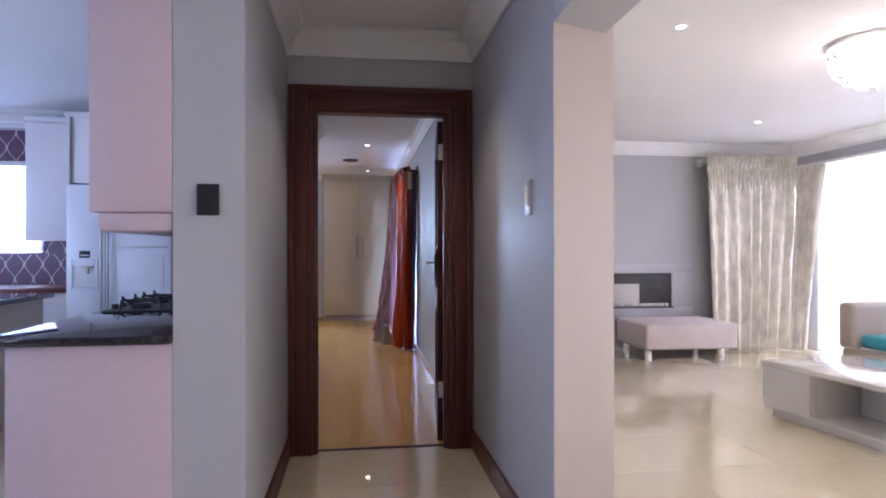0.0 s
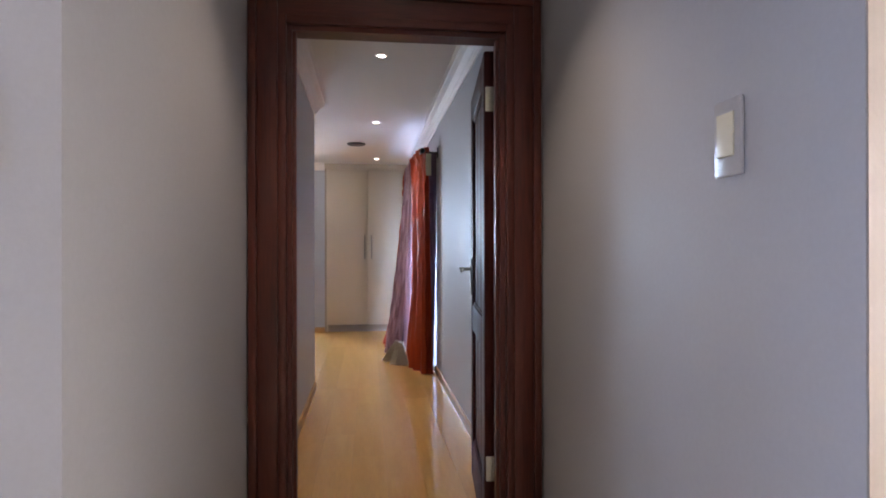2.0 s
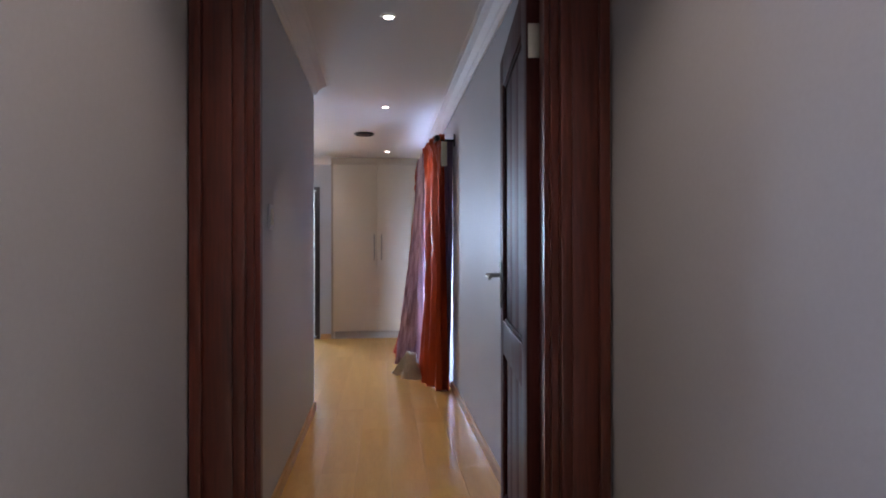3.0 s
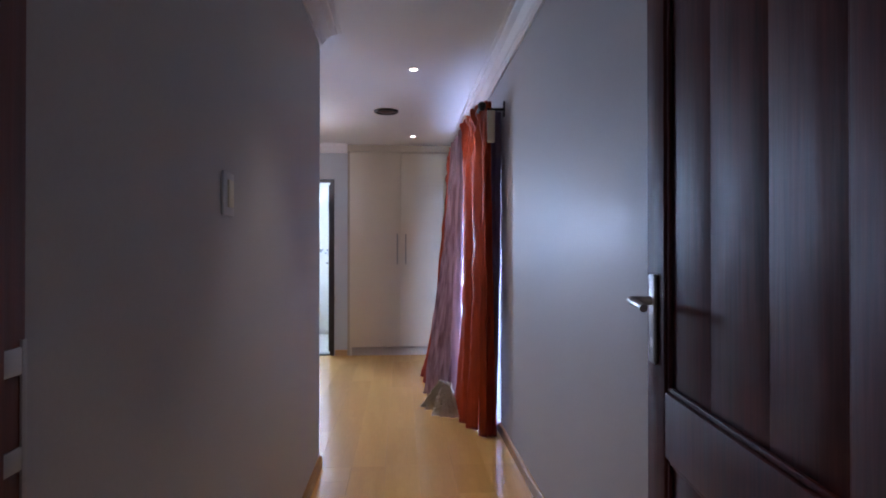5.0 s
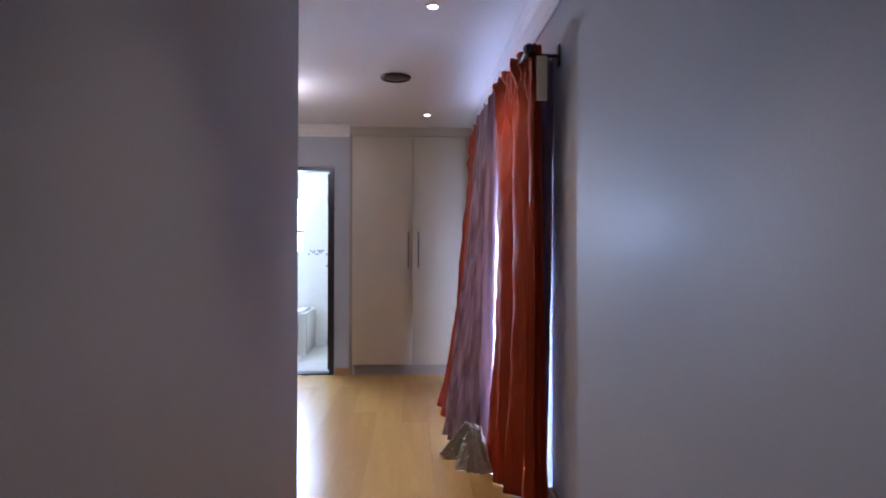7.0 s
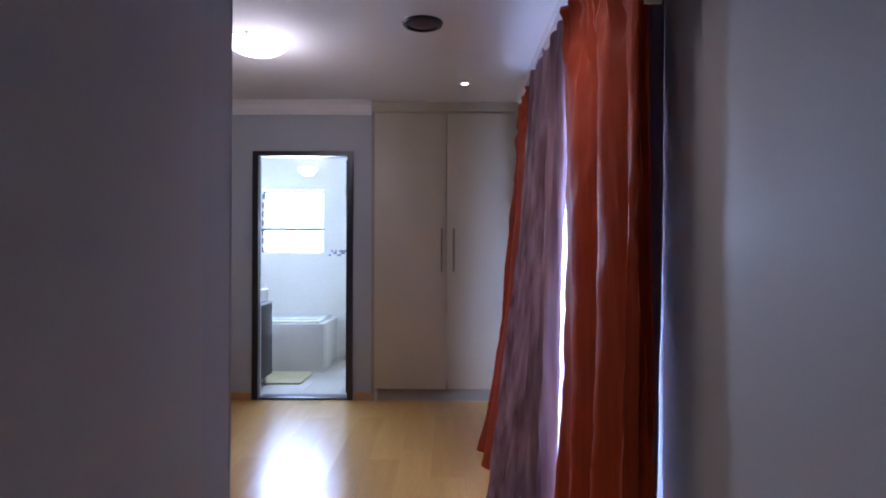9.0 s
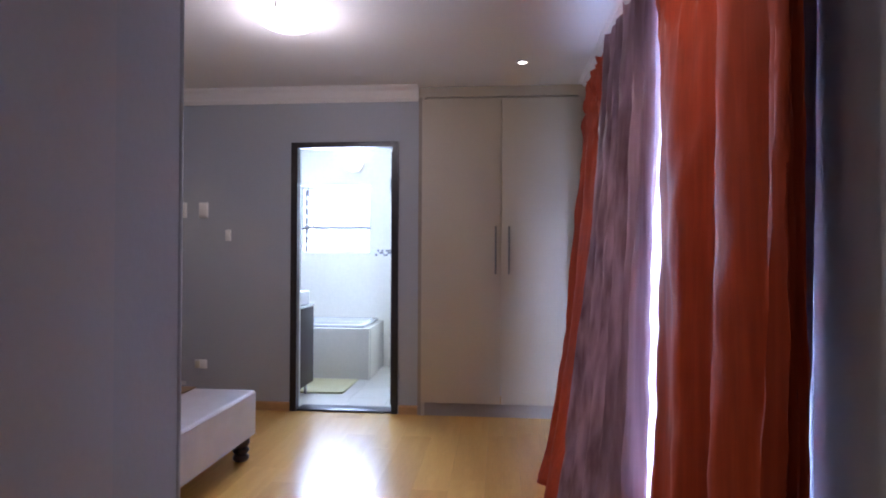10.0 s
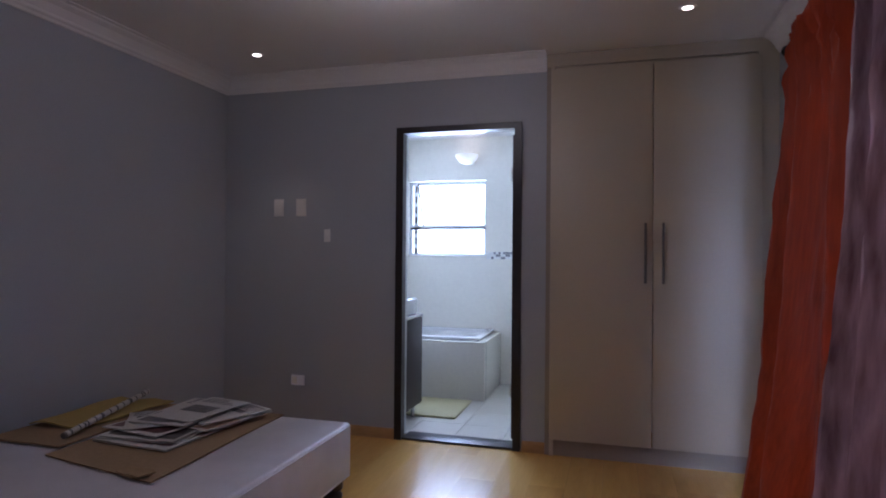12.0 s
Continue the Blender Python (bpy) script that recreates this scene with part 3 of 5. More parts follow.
bd = thing("door_2", "open dark brown bathroom door against the tiled wall", "door", place=(-0.669, YN + 0.165, 0), turn=3.0)
tagged(bd, kind="structure")
part("leaf", boxes((-0.040, 0.0, 0.0, 0.74, 0.02, 2.06), bevel=0.004), WENGE, bd)
bh = boxes((-0.048, -0.0405, 0.66, 0.70, 0.95, 1.15), bevel=0.002)
rod(bh, (-0.048, 0.68, 1.09), (-0.095, 0.68, 1.09), 0.009)
rod(bh, (-0.092, 0.685, 1.09), (-0.098, 0.57, 1.088), 0.009)
part("handle", bh, CHROME, bd, "chrome lever handle")
for z in (0.3, 1.75):
    part("hinge", boxes((-0.047, -0.041, -0.012, 0.02, z, z + 0.09), bevel=0.001), BRASS_GREY, bd)


# windows
def framed_window(name, label, x0, x1, y0, y1, z0, z1, bars, material, along="x", bar=0.045):
    """An opening's frame with glass; bars: (fraction, 'v' or 'h')."""
    win = thing(name, label, "window")
    tagged(win, kind="structure")
    u0, u1 = (x0, x1) if along == "x" else (y0, y1)
    d0, d1 = (y0, y1) if along == "x" else (x0, x1)

    def bx(a0, a1, c0, c1, e0, e1):
        return boxes((a0, a1, e0, e1, c0, c1)) if along == "x" else boxes((e0, e1, a0, a1, c0, c1))
    for a in ((u0, u0 + bar, z0, z1), (u1 - bar, u1, z0, z1), (u0 + bar + 0.0003, u1 - bar - 0.0003, z0, z0 + bar), (u0 + bar + 0.0003, u1 - bar - 0.0003, z1 - bar, z1)):
        part("window_frame", bx(*a, d0, d1), material, win)
    for f, way in bars:
        if way == "v":
            c = u0 + (u1 - u0) * f
            part("mullion", bx(c - bar / 2, c + bar / 2, z0 + bar + 0.0003, z1 - bar - 0.0003, d0 + 0.004, d1 - 0.004), material, win)
        else:
            c = z0 + (z1 - z0) * f
            part("transom", bx(u0 + bar + 0.0003, u1 - bar - 0.0003, c - bar / 2, c + bar / 2, d0 + 0.004, d1 - 0.004), material, win)
    dm = (d0 + d1) / 2
    pane = part("pane", bx(u0 + bar * 0.8, u1 - bar * 0.8, z0 + bar * 0.8, z1 - bar * 0.8, dm - 0.003, dm + 0.003), PANE, win)
    pane.visible_shadow = False
    return win


framed_window("window_living", "wide white aluminium sliding glass door behind net curtains", XLE + 0.08, XLE + 0.13, 2.2, 6.42, 0.0, 2.22, ((0.25, "v"), (0.5, "v"), (0.75, "v")), ALUMINIUM, "y", 0.05)
# three unseen windows, added in front of the fill lamps
framed_window("added_window_lounge", "unseen second sliding glass door, added to let in fill light", XLE + 0.08, XLE + 0.13, -2.4, 1.2, 0.1, 2.22, ((0.33, "v"), (0.66, "v")), ALUMINIUM, "y", 0.05)
framed_window("added_window_scullery", "unseen long white-framed window, added to light the hall", -4.32, -4.27, -1.9, 1.1, 1.0, 2.2, ((0.33, "v"), (0.66, "v")), ALUMINIUM, "y", 0.045)
framed_window("added_window_kitchen_side", "unseen long white-framed window, added to light the kitchen", -4.32, -4.27, 2.0, 4.6, 1.0, 2.2, ((0.33, "v"), (0.66, "v")), ALUMINIUM, "y", 0.045)
framed_window("window_kitchen", "bright white-framed kitchen window", -3.95, -2.80, YKN + 0.1, YKN + 0.15, 1.20, 2.1, ((0.5, "v"),), ALUMINIUM, "x", 0.045)
framed_window("window_bedroom", "tall aluminium sliding glass door behind the bedroom curtains", XR + 0.1, XR + 0.15, 7.31, 9.55, 0.0, 2.1, ((0.5, "v"),), BRONZE, "y", 0.05)
bw = framed_window("window_bathroom", "white bathroom window with one pane pushed open", -2.09, -1.265, YB + 0.10, YB + 0.14, 1.23, 1.99, ((0.40, "h"), (0.09, "v")), ALUMINIUM, "x", 0.035)
part("window_sill", boxes((-2.0895, -1.2655, YB - 0.012, YB + 0.0995, 1.2305, 1.242), bevel=0.004), BATH_TILE, bw)
gr = bmesh.new()
for k in range(7):
    rod(gr, (-2.00, YB + 0.05, 1.25 + 0.105 * k), (-2.00, YB + 0.05, 1.315 + 0.105 * k), 0.010, 6)
rod(gr, (-1.985, YB + 0.06, 1.97), (-1.925, YB + 0.06, 1.54), 0.009, 6)
rod(gr, (-2.06, YB + 0.06, 1.515), (-1.28, YB + 0.06, 1.515), 0.012, 6)
part("burglar_bar", gr, BRONZE, bw, "thin dark burglar bars")

# ---- bedroom ----
def downlight(x, y, z=H):
    d = thing("downlight", "small lit recessed downlight with a white trim ring", "downlight", "ceiling downlights", (x, y, z))
    part("ring", turned([(0.026, -0.001), (0.028, -0.006), (0.040, -0.005), (0.043, 0.0), (0.026, 0.0)], (0, 0, 0), 20), WHITE_PLASTIC, d)
    part("lens", turned([(0.024, -0.004), (0.024, -0.0022)], (0, 0, 0), 16), BULB, d, "glowing warm lens")
    return d


first = downlight(*DOWNLIGHTS[0])
# the final two copies are the added, unseen hall ones
for dx, dy in DOWNLIGHTS[1:]:
    copy_thing(first, pose(dx, dy, H))

vent = thing("ceiling_vent", "round dark brown ceiling vent", "vent", place=(0.04, 8.748, H))
part("rim", turned([(0.085, -0.001), (0.088, -0.018), (0.108, -0.014), (0.114, 0.0), (0.085, 0.0)], (0, 0, 0), 28), BLACK_METAL, vent)
part("cone", turned([(0.012, -0.022), (0.05, -0.016), (0.084, -0.006), (0.084, -0.001)], (0, 0, 0), 28), MAHOGANY, vent, "brown inner cone")

cl = thing("ceiling_lamp", "round frosted glass ceiling lamp, lit, with a chrome clip", "ceiling lamp", place=(-0.97, 9.02, H))
part("base", turned([(0.16, -0.022), (0.17, -0.018), (0.17, 0.0)], (0, 0, 0), 32), WHITE_PLASTIC, cl)
part("bowl", turned([(0.02, -0.088), (0.07, -0.083), (0.12, -0.068), (0.16, -0.045), (0.18, -0.026), (0.183, -0.0225), (0.14, -0.0225)], (0, 0, 0), 36), LAMP_GLASS, cl, "glowing opal glass bowl")
part("clip", boxes((-0.008, 0.008, -0.190, -0.184, -0.04, -0.005), bevel=0.002), CHROME, cl)

# built-in cupboard
cb = thing("cupboard", "tall cream built-in cupboard with two closed doors", "cupboard")
CX0, CX1, CY = -0.437, 0.765, 10.484
part("side_panel", boxes((CX0, CX0 + 0.025, CY, 11.19, 0.0, 2.44)), CUPBOARD, cb)
part("side_panel", boxes((CX1 - 0.02, CX1, CY, 11.19, 0.0, 2.44)), CUPBOARD, cb)
part("top_panel", boxes((CX0 + 0.0252, CX1 - 0.0202, CY + 0.03, 11.19, 2.41, 2.44)), CUPBOARD, cb)
part("back_panel", boxes((CX0 + 0.0252, CX1 - 0.0202, 11.17, 11.19, 0.09, 2.4098)), CUPBOARD, cb)
part("plinth", boxes((CX0 + 0.0252, CX1 - 0.0202, CY + 0.015, CY + 0.035, 0.0, 0.098)), PLINTH, cb, "taupe plinth board")
part("bulkhead", boxes((-0.4645, XR - 0.001, CY + 0.012, CY + 0.03, 2.4402, H - 0.001)), CUPBOARD, cb)
part("filler", boxes((CX1 + 0.0002, XR - 0.001, CY + 0.012, CY + 0.03, 0.0, 2.44)), CUPBOARD, cb)
# left filler in the darker plinth colour, in place of the shadow gap
part("filler", boxes((-0.4645, CX0 - 0.0002, CY + 0.012, CY + 0.03, 0.0, 2.44)), PLINTH, cb)
mid = 0.172
for x0, x1, hx in ((CX0 + 0.004, mid - 0.002, mid - 0.042), (mid + 0.002, CX1 - 0.004, mid + 0.058)):
    dr = part("door", boxes((x0, x1, CY - 0.019, CY - 0.001, 0.105, 2.412), bevel=0.0025), CUPBOARD, cb)
    hm = bmesh.new()
    rod(hm, (hx, CY - 0.045, 1.088), (hx, CY - 0.045, 1.449), 0.0075, 12)
    for z in (1.12, 1.395):
        rod(hm, (hx, CY - 0.0195, z), (hx, CY - 0.045, z), 0.005, 8)
    part("handle", hm, HANDLE, dr, "brushed steel bar handle")

# curtains over the glass door
cr = thing("curtain_rod", "dark metal curtain rod with ball ends on brackets", "curtain rod")
rb = bmesh.new()
rod(rb, (0.70, 7.13, 2.18), (0.70, 9.66, 2.18), 0.014, 12)
part("rod", rb, BLACK_METAL, cr)
for yy in (7.105, 9.685):
    part("finial", turned([(0.004, -0.03), (0.02, -0.022), (0.028, 0.0), (0.02, 0.022), (0.004, 0.03)], (0.70, yy, 2.18), 14, "Y"), BLACK_METAL, cr)
for yy in (7.16, 8.45, 9.62):
    b = bmesh.new()
    rod(b, (0.70, yy, 2.17), (0.850, yy, 2.17), 0.009, 8)
    box(b, 0.848, 0.8565, yy - 0.02, yy + 0.02, 2.12, 2.22)
    part("bracket", b, BLACK_METAL, cr)
part("end_cap", boxes((0.735, 0.785, 7.098, 7.108, 1.94, 2.15), bevel=0.004), CREAM_PLASTIC, cr, "cream flat end piece hanging from the rod")

oc = thing("orange_curtain", "burnt orange taffeta curtain hanging in soft folds", "curtain", "bedroom curtains")
hung("panel", oc, ORANGE, top=[(0.765, 7.185), (0.715, 7.165), (0.66, 7.845)], bottom=[(0.815, 7.24), (0.725, 7.225), (0.585, 7.73)], z_top=2.215, z_bottom=0.001, folds=5,
     amp_top=0.032, amp_bottom=0.048, seed=1.7, header=0.16, slump=1.5, rows=70, crease=1.2)
oc2 = thing("orange_curtain", "burnt orange taffeta curtain flaring out over the floor", "curtain", "bedroom curtains")
hung("panel", oc2, ORANGE, top=[(0.68, 8.74), (0.67, 9.14), (0.69, 9.58), (0.805, 9.635)], bottom=[(0.56, 8.44), (0.45, 8.76), (0.43, 9.20), (0.765, 9.61)], z_top=2.215, z_bottom=0.001, folds=5,
     amp_top=0.042, amp_bottom=0.070, seed=4.1, header=0.17, slump=2.0, rows=60, crease=1.1)
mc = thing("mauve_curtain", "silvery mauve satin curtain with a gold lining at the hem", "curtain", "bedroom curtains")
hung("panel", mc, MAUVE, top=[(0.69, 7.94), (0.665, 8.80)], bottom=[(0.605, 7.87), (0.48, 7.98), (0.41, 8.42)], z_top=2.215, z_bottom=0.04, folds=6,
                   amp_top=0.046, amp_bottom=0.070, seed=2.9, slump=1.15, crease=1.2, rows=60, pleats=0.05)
hung("lining", mc, GOLD_LINING, "pale gold turned-out lining", top=[(0.55, 7.74), (0.47, 7.86)], bottom=[(0.60, 7.67), (0.46, 7.72), (0.34, 8.06)], z_top=0.24, z_bottom=0.004, folds=6,
     amp_top=0.014, amp_bottom=0.045, seed=0.6, rows=24, crease=2.0)
mc2 = thing("mauve_curtain", "dark mauve under-curtain close to the wall", "curtain", "bedroom curtains")
hung("panel", mc2, UNDER_CURTAIN, top=[(0.853, 7.285), (0.79, 7.245), (0.755, 7.42)], bottom=[(0.818, 7.295), (0.765, 7.29), (0.745, 7.42)], z_top=2.19, z_bottom=0.006, folds=3,
     amp_top=0.006, amp_bottom=0.007, seed=5.5, slump=1.6, crease=0.5)
hung("net_edge", mc2, SHEER, "white net edge behind it", thick=0.001, top=[(0.854, 7.296), (0.80, 7.44)], bottom=[(0.854, 7.302), (0.79, 7.44)], z_top=2.18, z_bottom=0.006, folds=3,
     amp_top=0.003, amp_bottom=0.004, seed=1.2, crease=0.3)
sc = thing("sheer_curtain", "white sheer net curtain against the glass", "curtain", "bedroom curtains")
hung("panel", sc, NET, thick=0.001, top=[(0.842, 7.42), (0.842, 9.60)], bottom=[(0.815, 7.43), (0.785, 7.70), (0.76, 9.60)], z_top=2.18, z_bottom=0.01, folds=18,
     amp_top=0.012, amp_bottom=0.018, seed=3.3)

# bed base, things on it
bed = thing("bed_base", "pinkish-grey upholstered bed base without a mattress, dark turned legs", "bed")
bb = bmesh.new()
box(bb, -2.74, -1.312, 7.50, 9.46, 0.135, 0.405, bevel=0.022, seg=3)
part("base", bb, BED_CLOTH, bed)
pp = bmesh.new()
for z in (0.150, 0.391):
    for a, b_ in (((-1.3085, 7.53, z), (-1.3085, 9.43, z)), ((-1.35, 9.4615, z), (-2.70, 9.4615, z))):
        rod(pp, a, b_, 0.0035, 8)
part("piping", pp, BED_CLOTH, bed)
LEG = [(0.034, 0.0), (0.046, 0.012), (0.046, 0.03), (0.034, 0.042), (0.048, 0.058), (0.048, 0.07), (0.036, 0.084), (0.050, 0.10), (0.050, 0.1345)]
for x, y in ((-1.370, 9.37), (-2.64, 9.37), (-1.378, 7.58), (-2.64, 7.58)):
    part("leg", turned(LEG, (x, y, 0), 18), TURNED, bed, "dark turned wooden leg")


def quad_sheet(corners, z, thick, bow=0.0, seed=0.0, n=8):
    """A thin board on four plan corners, a little warped."""
    bm = bmesh.new()
    c = [Vector(p) for p in corners]
    tops, lows = [], []
    for j in range(n + 1):
        for i in range(n + 1):
            u, v = i / n, j / n
            p = (c[0] * (1 - u) + c[1] * u) * (1 - v) + (c[3] * (1 - u) + c[2] * u) * v
            e = max(abs(u - 0.5), abs(v - 0.5)) * 2
            ragged = 0.006 * noise.noise((u * 14 + seed, v * 14, 0)) if e > 0.99 else 0
            h = z + bow * e * e * (0.5 + noise.noise((u * 2 + seed, v * 2, 1.0))) + 0.002
            tops.append(bm.verts.new((p.x + ragged, p.y + ragged, h + thick)))
            lows.append(bm.verts.new((p.x + ragged, p.y + ragged, h)))
    k = n + 1
    for j in range(n):
        for i in range(n):
            q = (j * k + i, j * k + i + 1, (j + 1) * k + i + 1, (j + 1) * k + i)
            bm.faces.new([tops[a] for a in q])
            bm.faces.new([lows[a] for a in reversed(q)])
    rim = [i for i in range(k)] + [j * k + n for j in range(1, k)] + [n * k + i for i in range(n - 1, -1, -1)] + [j * k for j in range(n - 1, 0, -1)]
    for a, b_ in zip(rim, rim[1:] + rim[:1]):
        bm.faces.new((tops[a], lows[a], lows[b_], tops[b_]))
    return bm


card = thing("cardboard_sheet", "flattened brown cardboard sheet with a torn edge on the bed", "cardboard", "cardboard on the bed")
part("sheet", quad_sheet([(-2.29, 8.60), (-1.66, 8.48), (-1.69, 9.445), (-2.29, 9.445)], 0.405, 0.006, 0.004, 1.0), CARDBOARD, card)
part("flap", quad_sheet([(-1.84, 8.505), (-1.71, 8.475), (-1.69, 8.54), (-1.81, 8.565)], 0.415, 0.004, 0.016, 2.0, 5), CARDBOARD, card, "torn curled flap")
card2 = thing("cardboard_sheet", "large folded brown cardboard sheet lying towards the wall", "cardboard", "cardboard on the bed")
part("sheet", quad_sheet([(-2.72, 8.69), (-2.32, 8.69), (-2.31, 9.445), (-2.72, 9.445)], 0.405, 0.008, 0.008, 3.0), CARDBOARD, card2)
part("flap", quad_sheet([(-2.70, 8.87), (-2.42, 8.92), (-2.36, 9.44), (-2.71, 9.435)], 0.419, 0.006, 0.02, 5.0), CARD_LIT, card2, "raised folded flap")

tube = thing("wrapped_roll", "thin roll wrapped in black and white patterned paper", "roll")
ra, rb_ = Vector((-2.345, 8.735, 0.447)), Vector((-2.545, 9.45, 0.472))
steps = 60
for k in range(steps):
    sgm = bmesh.new()
    rod(sgm, ra.lerp(rb_, k / steps), ra.lerp(rb_, (k + 0.94) / steps), 0.0135 + 0.001 * (k % 2), 10)
    part("wrap", sgm, (PAPER, PAPER_GREY, PAPER, PAPER, PAPER)[(k * 7) % 5 if k % 11 else 1], tube)

rng = random.Random(8)
PILE = [  # name, label, middle, half sizes, turn, thickness, cover
    ("magazine", "maroon printed magazine at the bottom of the pile", (-2.02, 9.06), (0.205, 0.285), -4, 0.008, PAPER_RED),
    ("newspaper", "broad folded newspaper spread under the magazines", (-2.06, 9.10), (0.200, 0.290), 5, 0.004, PAPER_GREY),
    ("magazine", "glossy magazine with a dark cover", (-2.05, 9.08), (0.185, 0.270), 3, 0.005, PAPER_GREY),
    ("brochure", "white brochure with a tan picture sticking out", (-1.88, 9.20), (0.125, 0.205), -14, 0.003, PAPER_TAN),
    ("magazine", "maroon and white magazine lying askew", (-2.07, 9.10), (0.170, 0.255), -9, 0.005, PAPER_RED),
    ("brochure", "thin white leaflet poking out of the pile", (-1.90, 9.24), (0.135, 0.185), -24, 0.0025, PAPER),
    ("leaflet", "loose white printed leaflet turned across the pile", (-2.13, 9.02), (0.110, 0.150), 38, 0.002, PAPER),
    ("newspaper", "folded newspaper with a grey photograph", (-2.04, 9.17), (0.145, 0.240), 2, 0.004, PAPER_GREY),
    ("newspaper", "grey printed sheet on top of the pile", (-2.00, 9.20), (0.130, 0.205), -7, 0.0025, PAPER),
]
zz = 0.415
for i, (nm, lab, (mx, my), (hx, hy), turn_, th, cover) in enumerate(PILE):
    mg = thing(nm, lab, "magazine", "papers on the bed")
    ca, sa = math.cos(radians(turn_)), math.sin(radians(turn_))

    def at(u, v):
        px, py = (2 * u - 1) * hx, (2 * v - 1) * hy
        return Vector((mx + px * ca - py * sa, my + px * sa + py * ca))

    def patch(name, u0, u1, v0, v1, lift, material, n=4):
        part(name, quad_sheet([at(u0, v0), at(u1, v0), at(u1, v1), at(u0, v1)], zz + th + lift, 0.0005, 0.0, 7.0 + i, n), material, mg)
    part("inside", quad_sheet([at(0, 0), at(1, 0), at(1, 1), at(0, 1)], zz, th, 0.003, 7.0 + i), PAPER, mg)
    if cover is not PAPER:
        patch("picture", 0.05, 0.95, 0.06, 0.55 if i != 7 else 0.40, 0.0012, cover)
    patch("picture", 0.18, 0.80, 0.36 if i == 8 else 0.60, 0.62 if i == 8 else 0.72, 0.0022, PAPER_GREY)
    for k in range(4):
        v0 = 0.76 + 0.055 * k
        patch("text_bar", 0.10, rng.uniform(0.55, 0.9), v0, v0 + 0.022, 0.0022, PAPER_GREY, 2)
    zz += th + 0.0032


# switches and sockets
def wall_plate(name, label, category, w, h, place, turn, plate, rockers, group=""):
    """Plate facing -y at its own origin, its middle at the origin."""
    s = thing(name, label, category, group, place, turn)
    part("plate", boxes((-w / 2, w / 2, -0.009, 0, -h / 2, h / 2), bevel=0.004), plate, s)
    for (x0, x1, z0, z1), m in rockers:
        part("rocker", boxes((x0, x1, -0.014, -0.0092, z0, z1), bevel=0.002), m, s)
    return s


wall_plate("light_switch", "silver light switch with a cream rocker on the wall", "light switch", 0.086, 0.145, (XR - 0.0005, 2.364, 1.432), -90, SILVER_PLASTIC,
           [((-0.026, 0.026, -0.036, 0.046), CREAM_PLASTIC)])
wall_plate("wall_panel", "dark blank control panel on the pier", "control panel", 0.080, 0.116, (-0.391, 2.2445, 1.4015), 0, DARK_GLASS, [((-0.034, 0.034, -0.052, 0.052), DARK_GLASS)])
wall_plate("light_switch", "pale silver light switch with a cream rocker in the dark passage", "light switch", 0.095, 0.118, (XP + 0.0005, 4.868, 1.381), 90, SILVER_PLASTIC,
           [((-0.022, 0.026, -0.036, 0.038), CREAM_PLASTIC)])
for x in (-2.374, -2.196):
    wall_plate("blank_plate", "white blank wall plate", "wall plate", 0.078, 0.124, (x, YN - 0.0005, 1.576), 0, WHITE_PLASTIC, [((-0.03, 0.03, -0.05, 0.05), WHITE_PLASTIC)], "plates on the bedroom wall")
wall_plate("light_switch", "small white switch beside the bathroom door", "light switch", 0.048, 0.088, (-1.990, YN - 0.0005, 1.376), 0, WHITE_PLASTIC, [((-0.014, 0.014, -0.02, 0.02), WHITE_PLASTIC)])
wall_plate("power_socket", "white double power socket low on the wall", "socket", 0.105, 0.072, (-2.208, YN - 0.0005, 0.350), 0, WHITE_PLASTIC,
           [((-0.042, -0.006, -0.024, 0.024), CREAM_PLASTIC), ((0.004, 0.042, -0.024, 0.024), WHITE_PLASTIC)])

# ---- bathroom ----
tub = thing("bathtub", "white bathtub boxed in with pale tiles", "bathtub")
TX0, TX1, TY0, TY1, TZ = -2.095, -1.107, 11.70, 12.455, 0.502
part("surround", boxes((TX0, TX1, TY0, TY0 + 0.09, 0.004, TZ), (TX1 - 0.09, TX1, TY0 + 0.0902, TY1, 0.004, TZ), bevel=0.003), BATH_TILE, tub)
tb = bmesh.new()
box(tb, TX0, TX1 - 0.06, TY0 + 0.06, TY1, TZ + 0.0005, TZ + 0.03, bevel=0.012)
top = max((f for f in tb.faces if f.normal.z > 0.9), key=lambda f: f.calc_area())
bmesh.ops.inset_region(tb, faces=[top], thickness=0.075)
inner = max((f for f in tb.faces if f.normal.z > 0.9), key=lambda f: f.calc_area())
ext = bmesh.ops.extrude_discrete_faces(tb, faces=[inner])["faces"][0]
for v in ext.verts:
    v.co.z -= 0.36
    v.co.x = (v.co.x + 1.6) * 0.86 - 1.6
    v.co.y = (v.co.y - 12.09) * 0.84 + 12.09
part("basin", tb, CERAMIC, tub, "glossy white acrylic tub")

van = thing("vanity", "dark wood vanity unit on steel legs", "vanity")
part("cabinet", boxes((-2.09, -1.515, 10.68, 11.19, 0.09, 0.765), bevel=0.003), WENGE, van)
part("countertop", boxes((-2.095, -1.498, 10.678, 11.20, 0.7655, 0.785), bevel=0.003), CERAMIC, van)
for y in (10.72, 11.07):
    lg = bmesh.new()
    rod(lg, (-1.535, y, 0.004), (-1.535, y, 0.0898), 0.014, 12)
    part("leg", lg, STEEL, van)
part("drawer_front", boxes((-1.5148, -1.500, 10.685, 11.185, 0.095, 0.76), bevel=0.002), WENGE, van)
bs = bmesh.new()
box(bs, -1.98, -1.52, 10.72, 11.14, 0.786, 0.915, bevel=0.02, seg=3)
tp = max((f for f in bs.faces if f.normal.z > 0.9), key=lambda f: f.calc_area())
